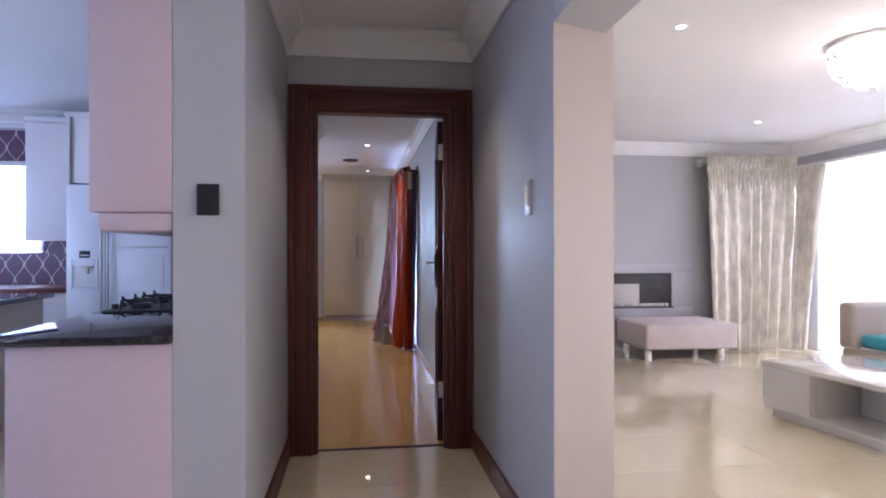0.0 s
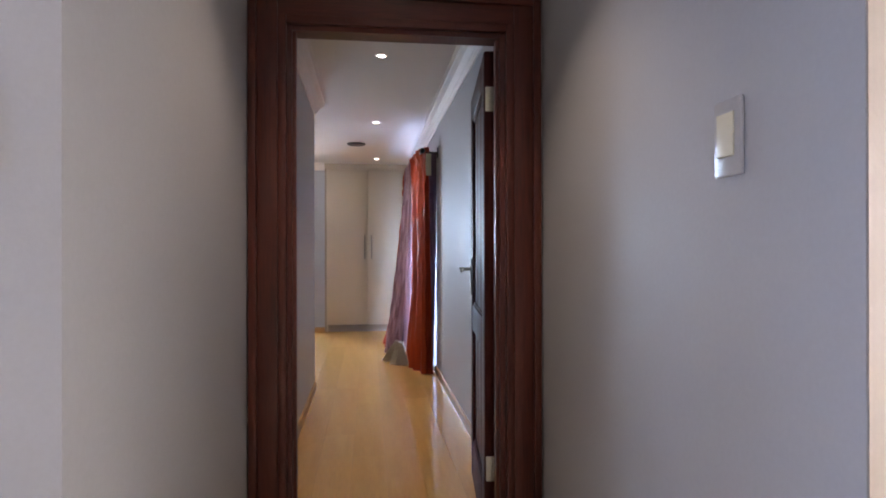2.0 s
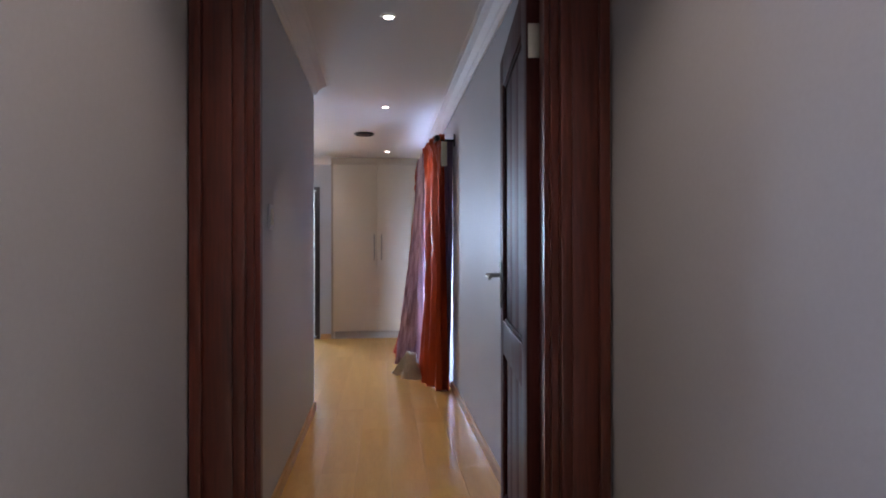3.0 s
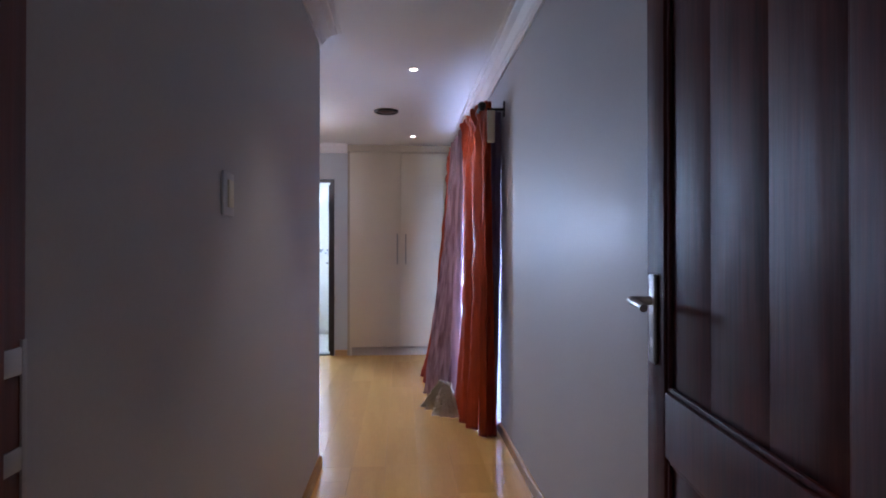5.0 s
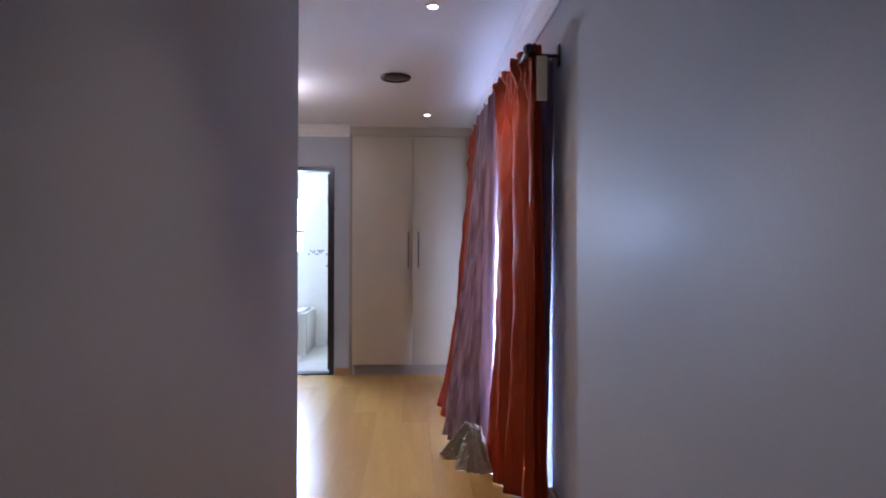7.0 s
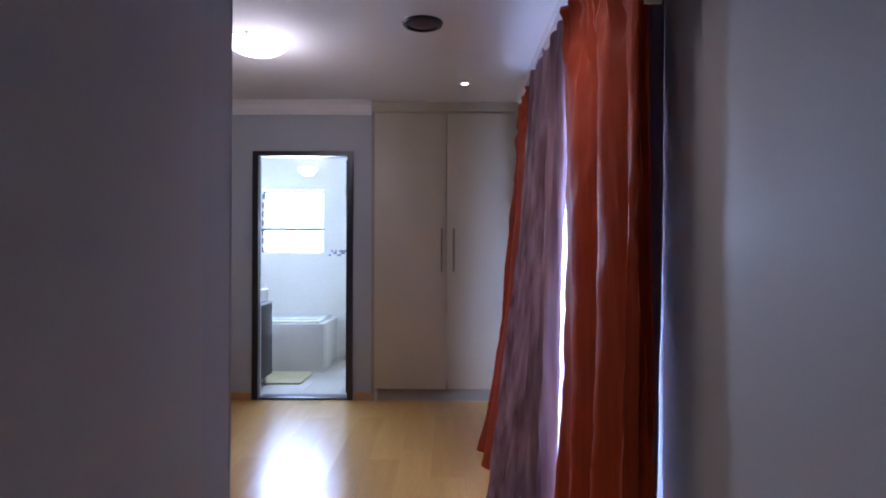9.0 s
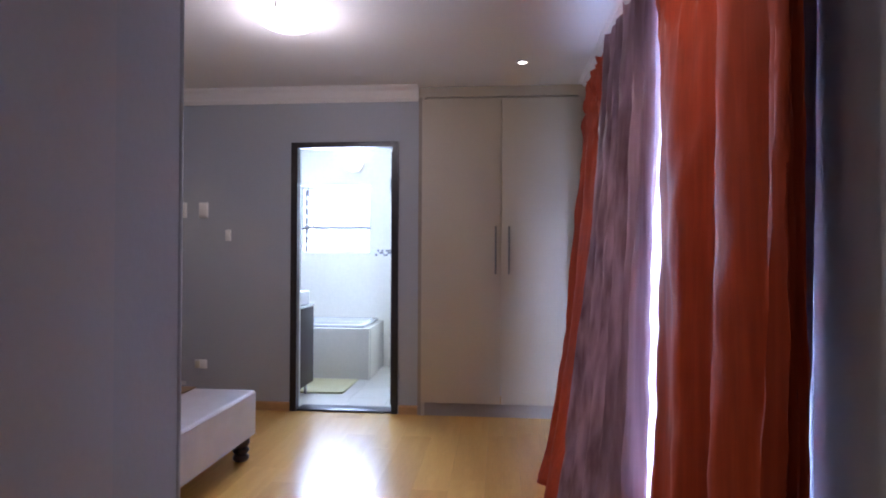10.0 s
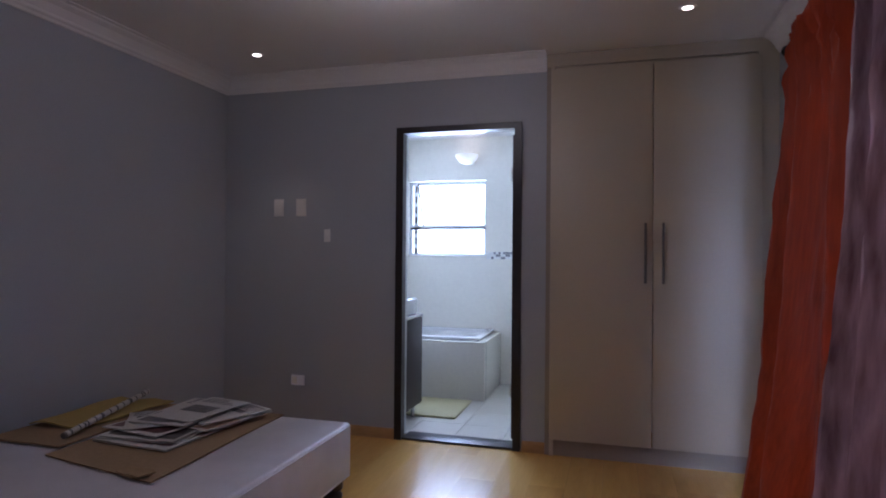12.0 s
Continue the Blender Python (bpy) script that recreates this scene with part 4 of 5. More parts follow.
bmesh.ops.inset_region(bs, faces=[tp], thickness=0.02)
tp = max((f for f in bs.faces if f.normal.z > 0.9), key=lambda f: f.calc_area())
for v in bmesh.ops.extrude_discrete_faces(bs, faces=[tp])["faces"][0].verts:
    v.co.z -= 0.09
solid("wash_basin", bs, CERAMIC, "white rectangular basin standing on the vanity", "basin")

mt = bmesh.new()
box(mt, -1.64, -1.20, 11.08, 11.65, 0.005, 0.022, bevel=0.008, seg=2)
solid("bath_mat", mt, MAT_YELLOW, "pale yellow bath mat on white tiles", "bath mat")

wl = thing("wall_lamp", "small lit half-bowl lamp above the bathroom window", "wall lamp")
part("bracket", boxes((-1.48, -1.38, YB - 0.10, YB - 0.0005, 2.14, 2.19), bevel=0.003), WHITE_PLASTIC, wl)
part("bowl", turned([(0.02, 2.13), (0.06, 2.14), (0.095, 2.175), (0.112, 2.215), (0.102, 2.218)], (-1.43, YB - 0.13, 0), 24), BATH_LAMP, wl, "glowing frosted bowl")

band = thing("mosaic_border", "narrow mosaic border of grey and white tiles", "tile border")
tagged(band, kind="structure")
piece = finish("tessera", boxes((-0.0105, 0.0105, -0.004, 0, -0.0105, 0.0105), bevel=0.002), MOSAIC_A)
piece_w = finish("tessera", boxes((-0.0105, 0.0105, -0.004, 0, -0.0105, 0.0105), bevel=0.002), CERAMIC)
rng = random.Random(5)
for i in range(24):
    for j in range(3):
        ob = new("tessera", piece if rng.random() < 0.45 else piece_w)
        ob.parent = band
        ob.matrix_basis = pose(-1.245 + 0.0235 * i, YB - 0.0005, 1.222 + 0.0235 * j)

# ---- living room ----
fp = thing("fireplace", "flush grey fireplace surround with a dark glass fire box", "fireplace")
FY = YLN - 0.03
part("surround", boxes((2.2, 4.24, FY, YLN - 0.0005, 0.39, 0.51), (2.2, 4.24, FY, YLN - 0.0005, 0.93, 1.04), (2.2, 2.45, FY, YLN - 0.0005, 0.5102, 0.9298),
                       (3.965, 4.24, FY, YLN - 0.0005, 0.5102, 0.9298), bevel=0.003), FIRE_GREY, fp)
part("fire_box", boxes((2.4502, 3.9648, YLN - 0.008, YLN - 0.001, 0.5102, 0.9298)), SOOT, fp, "black fire box")
part("shelf", boxes((2.452, 3.963, FY - 0.05, YLN - 0.009, 0.5105, 0.528), bevel=0.004), SOOT, fp)
part("white_panel", boxes((3.0, 3.54, FY - 0.005, YLN - 0.010, 0.5285, 0.80), bevel=0.004), PAPER, fp)
rng = random.Random(2)
for k in range(18):
    st = bmesh.new()
    bmesh.ops.create_icosphere(st, subdivisions=2, radius=1.0)
    for v in st.verts:
        v.co *= 1 + 0.25 * noise.noise(v.co * 1.7 + Vector((k, 0, 0)))
    bmesh.ops.transform(st, matrix=Matrix.LocRotScale((2.90 + 0.058 * k, FY - 0.015 + rng.uniform(-0.012, 0.012), 0.546), Euler((0, 0, k)), (0.034, 0.024, 0.022)), verts=st.verts)
    part("pebble", st, STONE, fp)

ot = thing("ottoman", "square pale upholstered ottoman on short chrome legs", "ottoman", place=(3.79, 6.52, 0))
ob_ = bmesh.new()
box(ob_, -0.545, 0.545, -0.385, 0.37, 0.115, 0.40, bevel=0.03, seg=3)
part("seat", ob_, UPHOLSTERY, ot)
sm = bmesh.new()
for a, b_ in (((-0.52, -0.3865, 0.385), (0.52, -0.3865, 0.385)), ((-0.5465, -0.36, 0.385), (-0.5465, 0.34, 0.385)), ((0.5465, -0.36, 0.385), (0.5465, 0.34, 0.385))):
    rod(sm, a, b_, 0.004, 8)
part("piping", sm, UPHOLSTERY, ot)
for x, y in ((-0.49, -0.33), (0.38, -0.31), (-0.49, 0.22), (0.38, 0.22)):
    part("leg", turned([(0.036, 0.0), (0.040, 0.004), (0.040, 0.110), (0.042, 0.1155)], (x, y, 0), 18), CHROME, ot, "chrome tube leg")

ct = thing("coffee_table", "low white gloss coffee table with an open shelf", "coffee table", place=(3.13, 4.04, 0), turn=7)
L, W_ = 1.35, 0.80
part("tabletop", boxes((-0.01, W_ + 0.01, -L - 0.01, 0.01, 0.365, 0.40), bevel=0.006), GLOSS_WHITE, ct)
for r in ((0, 0.022, -0.42, -0.002, 0.0748, 0.3645), (0, 0.022, -L, -L + 0.30, 0.0748, 0.3645)):
    part("front_panel", boxes(r), GLOSS_WHITE, ct)
part("base_board", boxes((0.0, W_, -L, -0.002, 0.055, 0.0745), bevel=0.002), GLOSS_WHITE, ct)
part("back_panel", boxes((W_ - 0.022, W_, -L, -0.002, 0.0748, 0.3645)), GLOSS_WHITE, ct)
for y0, y1 in ((-0.022, -0.002), (-L, -L + 0.02)):
    part("end_panel", boxes((0.0222, W_ - 0.0222, y0, y1, 0.0748, 0.3645)), GLOSS_WHITE, ct)
for y0, y1 in ((-0.44, -0.42), (-L + 0.30, -L + 0.32)):
    part("divider", boxes((0.0222, 0.3998, y0, y1, 0.0748, 0.3645)), GLOSS_WHITE, ct)
part("inner_panel", boxes((0.40, 0.415, -L + 0.0202, -0.0222, 0.0748, 0.3645)), GLOSS_WHITE, ct)
part("plinth", boxes((0.04, W_ - 0.04, -L + 0.04, -0.04, 0.0005, 0.0548)), GLOSS_WHITE, ct)
part("drawer_front", boxes((-0.016, -0.0005, -0.415, -0.004, 0.08, 0.36), bevel=0.004), GLOSS_WHITE, ct)

so = thing("sofa", "beige buttoned sofa with a low rolled arm", "sofa", place=(4.70, 5.10, 0), turn=0)
fr = bmesh.new()
box(fr, 0, 0.78, -1.9, 0.0, 0.10, 0.28, bevel=0.03, seg=3)
part("base", fr, SOFA_CLOTH, so)
am = bmesh.new()
box(am, -0.02, 0.80, -0.16, 0.03, 0.2805, 0.72, bevel=0.05, seg=4)
part("armrest", am, SOFA_CLOTH, so)
bk = bmesh.new()
box(bk, 0.60, 0.80, -1.9, -0.165, 0.2805, 0.74, bevel=0.06, seg=4)
part("backrest", bk, SOFA_CLOTH, so)
for k in range(5):
    for j in range(2):
        part("button", turned([(0.004, -0.008), (0.014, -0.003), (0.014, 0.0)], (0.598, -0.35 - 0.3 * k, 0.52 + 0.12 * j), 10, "X"), SOFA_CLOTH, so)
for k in range(2):
    cu = bmesh.new()
    box(cu, 0.02, 0.59, -1.0 - 0.86 * k + 0.02, -0.18 - 0.86 * k, 0.2805, 0.315, bevel=0.012, seg=3)
    part("seat_cushion", cu, SOFA_CLOTH, so)
for x, y in ((0.08, -0.08), (0.70, -0.08), (0.08, -1.8), (0.70, -1.8)):
    part("leg", turned([(0.02, 0.0), (0.028, 0.1)], (x, y, 0), 12), TURNED, so)
cu = bmesh.new()
box(cu, 4.70, 5.20, 4.38, 4.90, 0.3155, 0.44, bevel=0.05, seg=4)
solid("cushion", cu, TEAL, "turquoise cushion lying on the beige sofa", "cushion")

lr = thing("curtain_rod", "brushed steel curtain rod with round ends", "curtain rod")
rbm = bmesh.new()
rod(rbm, (4.27, 6.74, 2.26), (5.55, 6.74, 2.26), 0.022, 14)
part("rod", rbm, STEEL, lr)
part("finial", turned([(0.006, -0.05), (0.035, -0.035), (0.048, 0.0), (0.035, 0.035), (0.006, 0.05)], (4.25, 6.74, 2.26), 16, "X"), STEEL, lr)
br = bmesh.new()
rod(br, (4.31, 6.74, 2.25), (4.31, 6.919, 2.25), 0.012, 10)
part("bracket", br, STEEL, lr)
dc = thing("damask_curtain", "cream and silver damask curtain with a ruffled heading", "curtain", "living room curtains")
hung("panel", dc, DAMASK, top=[(4.31, 6.70), (5.47, 6.66)], bottom=[(4.36, 6.64), (5.28, 6.60)], z_top=2.22, z_bottom=0.004, folds=7, amp_top=0.034, amp_bottom=0.064, seed=1.1, crease=1.5, header=0.14, rows=56)
hung("heading", dc, DAMASK, "ruffled heading", top=[(4.31, 6.69), (5.48, 6.65)], bottom=[(4.31, 6.69), (5.48, 6.65)], z_top=2.36, z_bottom=2.20, folds=22, amp_top=0.05, amp_bottom=0.02, seed=6.2, rows=8)
dc2 = thing("damask_curtain", "cream damask curtain drawn back beside the glass door", "curtain", "living room curtains")
hung("panel", dc2, DAMASK, top=[(5.46, 6.62), (5.47, 6.20)], bottom=[(5.29, 6.53), (5.42, 6.44)], z_top=2.20, z_bottom=0.004, folds=6, amp_top=0.025, amp_bottom=0.035, seed=2.4, slump=0.8)
nc = thing("sheer_curtain", "white net curtain over the glass door", "curtain", "living room curtains")
hung("panel", nc, SHEER, thick=0.001, top=[(5.55, 6.40), (5.55, 2.3)], bottom=[(5.55, 6.40), (5.55, 2.3)], z_top=2.20, z_bottom=0.01, folds=38, amp_top=0.02, amp_bottom=0.03, seed=0.4, rows=12)
pel = thing("curtain_rail", "white curtain rail above the glass door", "curtain rail")
part("rail", boxes((5.43, 5.60, 2.25, 6.66, 2.205, 2.235), bevel=0.004), PLASTER, pel)
for yy in (2.4, 4.4, 6.3):
    part("bracket", boxes((5.56, 5.6195, yy - 0.02, yy + 0.02, 2.236, 2.26)), PLASTER, pel)

ch = thing("chandelier", "lit crystal ceiling chandelier in a round chrome rim", "chandelier", place=(3.38, 3.31, H))
part("plate", turned([(0.26, -0.03), (0.27, -0.026), (0.27, 0.0)], (0, 0, 0), 36), CHROME, ch)
part("glow", turned([(0.02, -0.255), (0.10, -0.24), (0.19, -0.16), (0.215, -0.0305)], (0, 0, 0), 28), CRYSTAL_GLOW, ch, "glowing inner bowl")
drop = bmesh.new()
lathe(drop, [(0.002, -0.045), (0.010, -0.026), (0.012, -0.012), (0.004, 0.0)], (0, 0, 0), 6)
drop_mesh = finish("crystal", drop, CRYSTAL)
for ring, (r, n, z) in enumerate(((0.255, 34, -0.045), (0.255, 34, -0.095), (0.245, 32, -0.14), (0.22, 28, -0.18), (0.18, 20, -0.215), (0.11, 12, -0.25))):
    for k in range(n):
        a = 2 * math.pi * (k + 0.5 * (ring % 2)) / n
        o = new("crystal", drop_mesh)
        o.parent = ch
        o.matrix_basis = pose(r * math.cos(a), r * math.sin(a), z + (0.014 if ring != 1 else 0.0))

# ---- kitchen ----
ku = thing("base_unit", "pale pinkish kitchen base unit ending at the pier", "kitchen unit")
part("end_panel", boxes((-1.075, -0.5165, 2.242, 2.258, 0.0, 0.878), bevel=0.002), KITCHEN_PINK, ku, "plain pinkish end panel")
part("carcass", boxes((-1.06, -0.5165, 2.2582, 5.2, 0.1, 0.878)), KITCHEN_WHITE, ku)
part("kickboard", boxes((-1.02, -0.5165, 2.2582, 5.2, 0.0005, 0.0998)), PLINTH, ku)
for k in range(5):
    dr = part("door", boxes((-1.08, -1.0605, 2.262 + 0.585 * k, 2.84 + 0.585 * k, 0.11, 0.85), bevel=0.002), KITCHEN_WHITE, ku)
    hm = bmesh.new()
    rod(hm, (-1.11, 2.45 + 0.585 * k, 0.79), (-1.11, 2.65 + 0.585 * k, 0.79), 0.006, 8)
    part("handle", hm, STEEL, dr)
wt = bmesh.new()
box(wt, -1.14, -0.5165, 2.205, 5.2, 0.8785, 0.912, bevel=0.006)
solid("worktop", wt, GRANITE, "polished black granite worktop beside the hob", "worktop")
hob = thing("gas_hob", "black gas hob with cast iron grates", "hob", place=(-0.82, 3.36, 0.912))
part("plate", boxes((-0.26, 0.26, -0.30, 0.30, 0.0005, 0.012), bevel=0.004), BLACK_METAL, hob)
for x, y in ((-0.13, -0.15), (0.13, -0.15), (-0.13, 0.15), (0.13, 0.15)):
    part("burner", turned([(0.05, 0.0125), (0.05, 0.025), (0.035, 0.034)], (x, y, 0), 18), BLACK_METAL, hob)
for x, y in ((-0.10, -0.15), (0.14, -0.15), (-0.10, 0.15), (0.14, 0.15)):
    g = bmesh.new()
    for k in range(4):
        a = math.pi * (0.25 + 0.5 * k)
        ca_, sa_ = math.cos(a), math.sin(a)
        rod(g, (x + 0.03 * ca_, y + 0.03 * sa_, 0.050), (x + 0.125 * ca_, y + 0.125 * sa_, 0.058), 0.007, 6)
        rod(g, (x + 0.125 * ca_, y + 0.125 * sa_, 0.0585), (x + 0.135 * ca_, y + 0.135 * sa_, 0.0125), 0.008, 6)
        rod(g, (x + 0.118 * ca_, y + 0.118 * sa_, 0.056), (x + 0.122 * ca_, y + 0.122 * sa_, 0.076), 0.007, 6)
        b_ = a + math.pi / 2
        rod(g, (x + 0.10 * ca_, y + 0.10 * sa_, 0.052), (x + 0.10 * math.cos(b_), y + 0.10 * math.sin(b_), 0.052), 0.006, 6)
    part("grate", g, BLACK_METAL, hob, "black cast iron grate")
for k in range(4):
    part("knob", turned([(0.018, 0.0125), (0.016, 0.035)], (-0.235, -0.2 + 0.1 * k, 0), 14), BLACK_METAL, hob)
ptm = thing("burner_stand", "stacked black metal grate at the back of the hob", "grate", place=(-0.64, 3.46, 0.988))
g = bmesh.new()
for k in range(4):
    a = math.pi * (0.2 + 0.5 * k)
    ca_, sa_ = math.cos(a), math.sin(a)
    rod(g, (0.02 * ca_, 0.02 * sa_, 0.030), (0.085 * ca_, 0.085 * sa_, 0.060), 0.009, 6)
    rod(g, (0.080 * ca_, 0.080 * sa_, 0.064), (0.088 * ca_, 0.088 * sa_, 0.0), 0.008, 6)
lathe(g, [(0.030, 0.010), (0.045, 0.016), (0.045, 0.032), (0.020, 0.040)], (0, 0, 0), 12)
part("frame", g, BLACK_METAL, ptm)

uc = thing("wall_cabinet", "pinkish kitchen wall cabinet beside the pier", "wall cabinet")
part("carcass", boxes((-0.80, -0.5165, 2.245, 5.0, 1.355, 2.36), bevel=0.003), KITCHEN_PINK, uc)
part("pelmet", boxes((-0.775, -0.5168, 2.25, 4.9, 1.285, 1.3545), bevel=0.012), KITCHEN_PINK, uc, "rounded light pelmet")
part("filler", boxes((-0.80, -0.5165, 2.245, 5.0, 2.3605, H - 0.001)), KITCHEN_PINK, uc)

FX, FYk = -1.86, 5.43
fg = thing("fridge", "white double-door fridge with a water dispenser", "fridge", place=(FX, FYk, 0))
part("body", boxes((-0.42, 0.42, 0.03, 0.66, 0.02, 1.78), bevel=0.006), FRIDGE, fg)
fd1 = part("door", boxes((-0.42, -0.112, -0.03, 0.0295, 0.06, 1.775), bevel=0.012), FRIDGE, fg)
fd2 = part("door", boxes((-0.104, 0.42, -0.03, 0.0295, 0.06, 1.775), bevel=0.012), FRIDGE, fg)
for d, hx in ((fd1, -0.130), (fd2, -0.080)):
    hm = bmesh.new()
    rod(hm, (hx, -0.07, 0.45), (hx, -0.07, 1.55), 0.011, 10)
    for z in (0.5, 1.5):
        rod(hm, (hx, -0.0305, z), (hx, -0.07, z), 0.008, 8)
    part("handle", hm, STEEL, d)
disp = part("dispenser", boxes((-0.385, -0.365, -0.045, -0.0305, 0.885, 1.14), (-0.185, -0.165, -0.045, -0.0305, 0.885, 1.14), (-0.3648, -0.1852, -0.045, -0.0305, 1.085, 1.14),
                               (-0.3648, -0.1852, -0.050, -0.0305, 0.885, 0.905), bevel=0.003), FRIDGE, fd1, "water dispenser recess")
part("back_plate", boxes((-0.3646, -0.1854, -0.034, -0.0305, 0.9052, 1.0848)), SILVER_PLASTIC, disp)
part("nozzle", boxes((-0.30, -0.20, -0.060, -0.0345, 1.068, 1.0846), (-0.262, -0.238, -0.055, -0.0345, 1.02, 1.0678), bevel=0.002), STEEL, disp)
part("display", boxes((-0.315, -0.23, -0.036, -0.0305, 1.155, 1.215), bevel=0.002), DARK_GLASS, fd1, "small dark display")
for k in range(3):
    part("button", boxes((-0.302 + 0.024 * k, -0.286 + 0.024 * k, -0.038, -0.0362, 1.172, 1.182)), WHITE_PLASTIC, fd1)
part("ice_flap", boxes((-0.02, 0.36, -0.036, -0.0305, 0.86, 1.18), bevel=0.004), FRIDGE, fd2)
part("trim", boxes((-0.05, 0.40, -0.037, -0.0305, 1.24, 1.255), bevel=0.002), STEEL, fd2)
fs = thing("fridge_surround", "white cabinet around and above the fridge", "cabinet")
part("side", boxes((-2.31, -2.287, 5.47, 6.0995, 0, 2.36)), KITCHEN_WHITE, fs)
part("bridge", boxes((-2.2848, -1.30, 5.50, 6.0995, 1.795, 2.36), bevel=0.004), KITCHEN_WHITE, fs)
fill = boxes((-2.33, -1.28, 5.47, 6.0995, 2.3602, 2.40), bevel=0.004)
part("cornice", fill, KITCHEN_WHITE, fs)
tc = thing("wall_cabinet", "white kitchen wall cabinet beside the window", "wall cabinet")
part("carcass", boxes((-2.77, -2.315, 5.76, 6.0995, 1.31, 2.36), bevel=0.004), KITCHEN_WHITE, tc)
part("door", boxes((-2.766, -2.319, 5.738, 5.7595, 1.305, 2.355), bevel=0.003), KITCHEN_WHITE, tc)
part("cornice", boxes((-2.78, -2.315, 5.74, 6.0995, 2.3602, 2.40), bevel=0.004), KITCHEN_WHITE, tc)
nb = thing("base_unit", "white kitchen base unit under the window", "kitchen unit")
part("carcass", boxes((-4.19, -2.315, 5.50, 6.0995, 0.0, 0.858), bevel=0.003), KITCHEN_WHITE, nb)
w2 = bmesh.new()
box(w2, -4.19, -2.315, 5.47, 6.0995, 0.8585, 0.90, bevel=0.005)
solid("worktop", w2, MAHOGANY_ACROSS, "dark brown worktop under the kitchen window", "worktop")

isl = thing("kitchen_island", "beige kitchen island with plain sides", "kitchen island")
part("body", boxes((-3.1, -2.20, 3.4, 4.86, 0.0, 0.858), bevel=0.003), CUPBOARD, isl)
it = bmesh.new()
box(it, -3.16, -2.15, 3.35, 4.93, 0.8585, 0.895, bevel=0.008)
solid("worktop", it, GRANITE, "polished black granite top of the island", "worktop")


def ogee(x0, x1, z0, z1, y, pitch, width=0.006):
    """White ogee lattice lines, a little proud of the purple ground."""
    bm = bmesh.new()
    n = int((x1 - x0) / pitch * 2) + 2
    for k in range(n):
        cx, s = x0 + k * pitch / 2, 1 if k % 2 else -1
        prev = None
        for j in range(int((z1 - z0) / 0.012) + 1):
            z = z0 + 0.012 * j
            x = cx + s * pitch * 0.23 * math.cos(2 * math.pi * z / (pitch * 1.7))
            cur = [bm.verts.new((x + o, y, z)) for o in (-width / 2, width / 2)]
            if prev and x0 < x < x1:
                bm.faces.new((prev[0], prev[1], cur[1], cur[0]))
            prev = cur
    loose = [v for v in bm.verts if not v.link_faces]
    bmesh.ops.delete(bm, geom=loose, context="VERTS")
    return bm


sb = thing("splashback", "purple splashback with a white ogee lattice pattern", "splashback")
tagged(sb, kind="structure")
part("panel", boxes((-4.19, -2.315, YKN - 0.012, YKN - 0.0005, 0.9005, 1.195), (-2.7998, -2.315, YKN - 0.012, YKN - 0.0005, 1.1952, 1.309)), PURPLE, sb)
part("pattern", ogee(-4.19, -2.315, 0.905, 1.19, YKN - 0.0135, 0.16), PATTERN_WHITE, sb, "white curved lattice")
part("pattern", ogee(-2.79, -2.315, 1.19, 1.305, YKN - 0.0135, 0.16), PATTERN_WHITE, sb, "white curved lattice")
bl = thing("roman_blind", "purple roman blind with white ogee lattice, half raised", "blind")
part("fabric", boxes((-4.0, -2.79, YKN - 0.05, YKN - 0.03, 2.05, 2.34), bevel=0.006), PURPLE, bl)
part("pattern", ogee(-4.0, -2.79, 2.055, 2.335, YKN - 0.0515, 0.16), PATTERN_WHITE, bl, "white curved lattice")
part("hem_bar", boxes((-4.0, -2.79, YKN - 0.055, YKN - 0.03, 2.005, 2.0495), bevel=0.004), ALUMINIUM, bl)
lb = thing("lace_blind", "white net curtain glowing in the kitchen window", "curtain")
hung("panel", lb, SHEER, thick=0.001, top=[(-3.98, 6.06), (-2.80, 6.06)], bottom=[(-3.98, 6.06), (-2.76, 6.06)], z_top=2.004, z_bottom=1.21, folds=16, amp_top=0.008, amp_bottom=0.014, seed=0.9, rows=10)

# ---- floors, piece by piece ----
PITCH = 0.61


tf = setting("floor_hall", boxes((-4.4, XLE + 0.2, -3.2, 2.2, -0.12, -0.006), (-4.4, -0.515, 2.2, YKN, -0.12, -0.006), (XL, XR, 2.2, YD + 0.075, -0.12, -0.006), (1.07, XLE + 0.2, 2.2, YLN, -0.12, -0.006)),
             GROUT, "polished cream porcelain tile floor")


def tile_mesh(w, d):
    return finish("tile", boxes((0, w, 0, d, -0.0058, 0.0), bevel=0.0006), TILE)


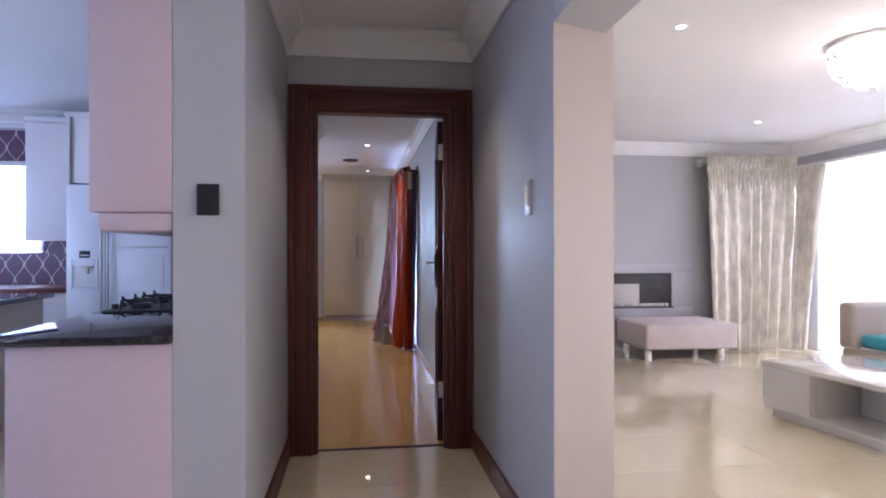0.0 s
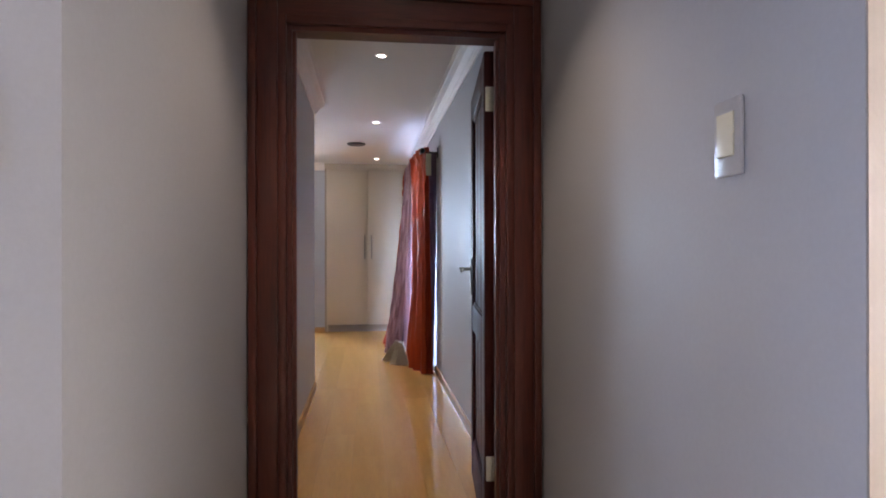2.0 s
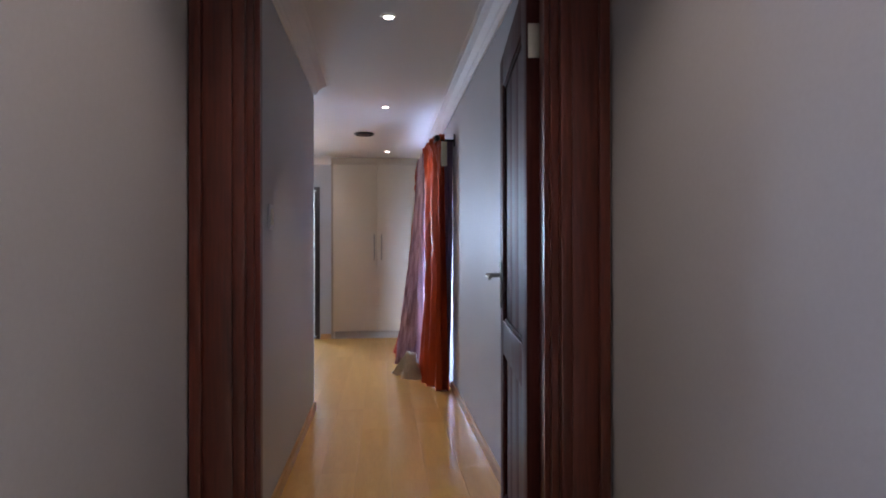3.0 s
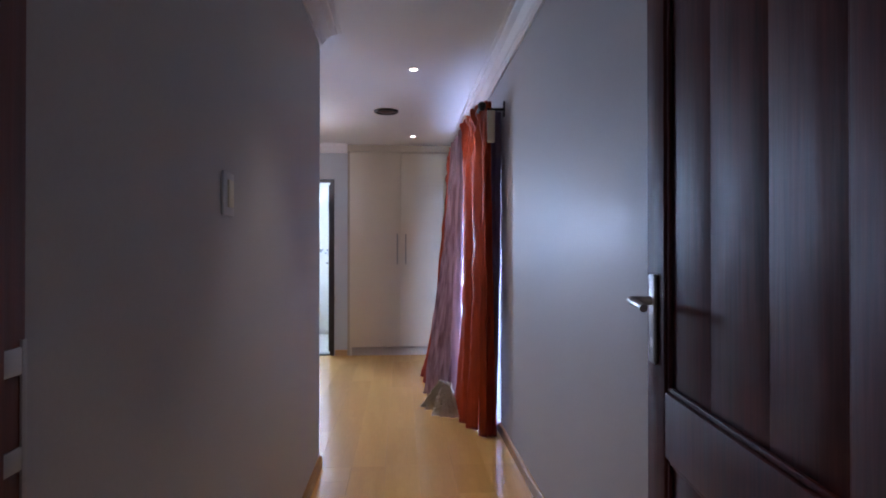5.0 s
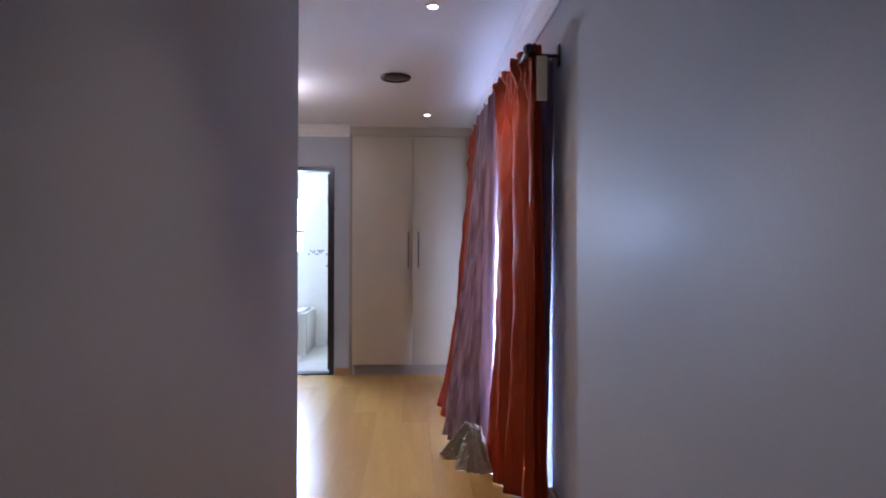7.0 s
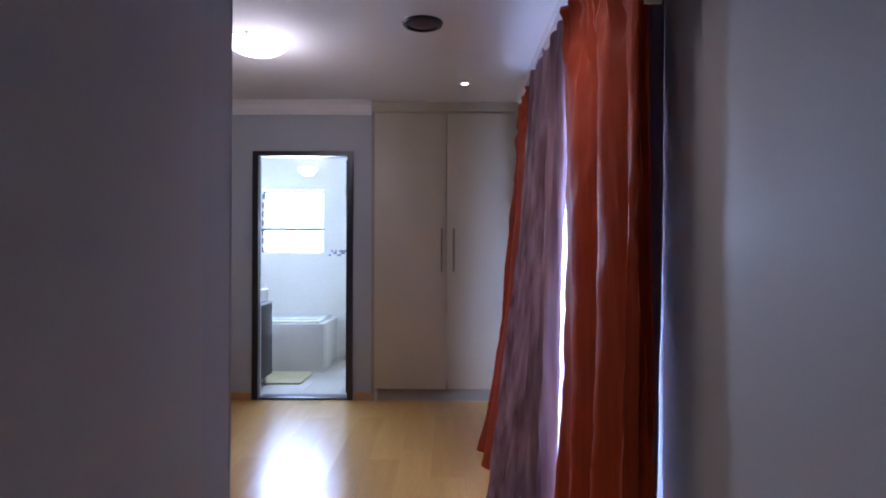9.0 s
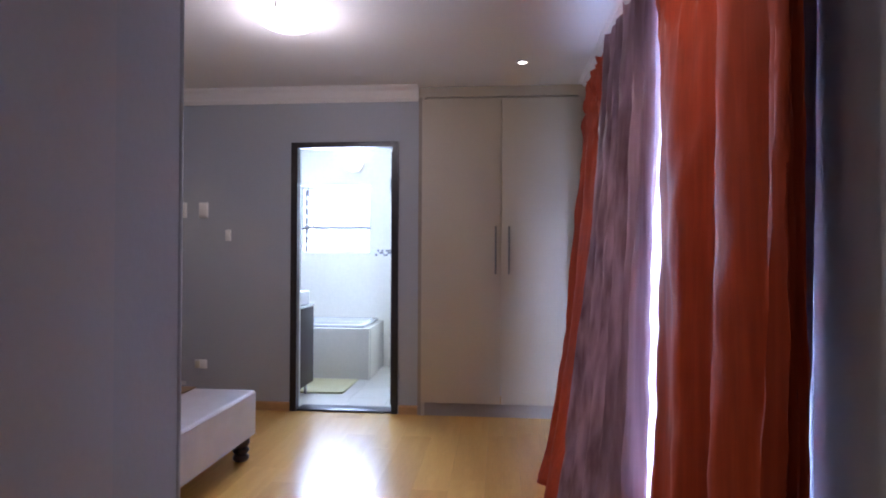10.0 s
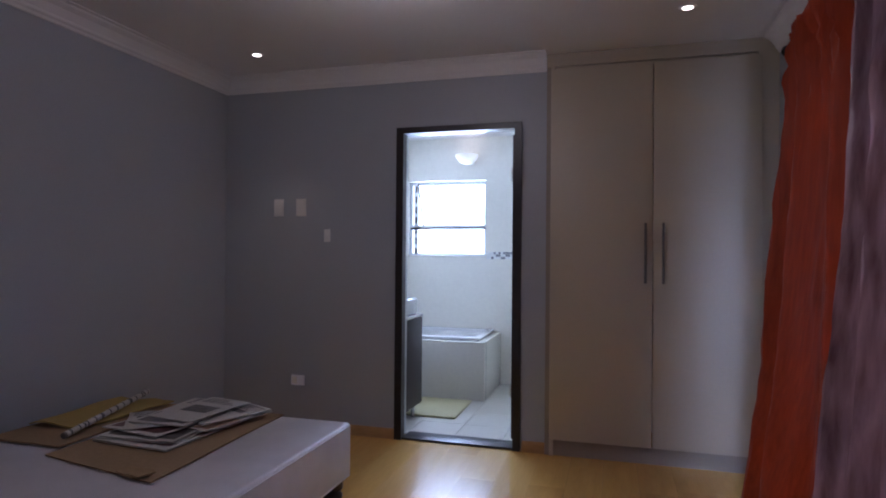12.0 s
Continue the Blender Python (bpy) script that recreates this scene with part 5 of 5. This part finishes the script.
shared = {}
X0, Y0 = 0.08 - PITCH * 7, 3.675 - PITCH * 11
for i in range(17):
    for j in range(17):
        x0, y0 = X0 + i * PITCH, Y0 + j * PITCH
        x1, y1 = min(x0 + PITCH, XLE), y0 + PITCH
        cx, cy = (x0 + x1) / 2, (y0 + y1) / 2
        cuts = []
        # strips between the walls that a tile crosses
        for a0, a1, top in ((-4.2, -0.515, YKN), (-0.515, XL, 2.245), (XL, XR, YD + 0.075), (XR, 1.07, 2.15), (1.07, XLE, YLN)):
            u0, u1, v1 = max(x0, a0), min(x1, a1), min(y1, top)
            if u1 - u0 > 0.004 and v1 - max(y0, -3.0) > 0.004:
                cuts.append([u0, u1, max(y0, -3.0), v1])
        merged = []
        for c in cuts:
            if merged and abs(merged[-1][1] - c[0]) < 1e-6 and abs(merged[-1][3] - c[3]) < 1e-6:
                merged[-1][1] = c[1]
            else:
                merged.append(c)
        for u0, u1, v0, v1 in merged:
            w, d = round(u1 - u0 - 0.0014, 4), round(v1 - v0 - 0.0014, 4)
            if w < 0.006 or d < 0.006:
                continue
            me = shared.get((w, d)) or shared.setdefault((w, d), tile_mesh(w, d))
            ob = new("tile", me)
            ob.parent = tf
            ob.matrix_basis = pose(u0 + 0.0007, v0 + 0.0007, 0)

lf = setting("floor_bedroom", boxes((XP, XR, YD + 0.075, YC, -0.12, -0.008), (XW, XR, YC, YN, -0.12, -0.008), (-0.465, XR, YN, 11.2, -0.12, -0.008), (-1.472, -0.635, YN, YN + 0.14, -0.12, -0.008)), OAK_SKIRT, "warm oak laminate floor")
PWD, PLN = 0.192, 1.28
planks = {}
rng = random.Random(11)
col = 0
x = XR - PWD * 19
while x < XR - 0.01:
    shift = rng.uniform(0, PLN)
    y = YD + 0.08 - shift
    while y < 11.2:
        for a0, a1, b0, b1 in ((XP, XR, YD + 0.08, YC), (XW, XR, YC, YN), (-0.465, XR, YN, 11.2)):
            u0, u1, v0, v1 = max(x, a0), min(x + PWD, a1), max(y, b0), min(y + PLN, b1)
            if u1 - u0 > 0.004 and v1 - v0 > 0.004:
                w, d = round(u1 - u0 - 0.0006, 4), round(v1 - v0 - 0.0006, 4)
                me = planks.get((w, d)) or planks.setdefault((w, d), finish("plank", boxes((0, w, 0, d, -0.0078, 0.0), bevel=0.0003), LAMINATE))
                ob = new("plank", me)
                ob.parent = lf
                ob.matrix_basis = pose(u0 + 0.0003, v0 + 0.0003, 0)
        y += PLN
    x += PWD
bfl = setting("floor_bathroom", boxes((-2.25, -0.465, YN + 0.14, YB, -0.12, -0.004)), GROUT, "white bathroom floor tiles")
bt = {}
for i in range(5):
    for j in range(6):
        x0, y0 = -2.10 + 0.333 * i, YN + 0.14 + 0.333 * j
        w, d = round(min(0.333, -0.62 - x0) - 0.003, 4), round(min(0.333, YB - y0) - 0.003, 4)
        if w > 0.01 and d > 0.01:
            me = bt.get((w, d)) or bt.setdefault((w, d), finish("tile", boxes((0, w, 0, d, -0.0038, 0.003), bevel=0.001), BATH_TILE))
            ob = new("tile", me)
            ob.parent = bfl
            ob.matrix_basis = pose(x0 + 0.0015, y0 + 0.0015, 0)
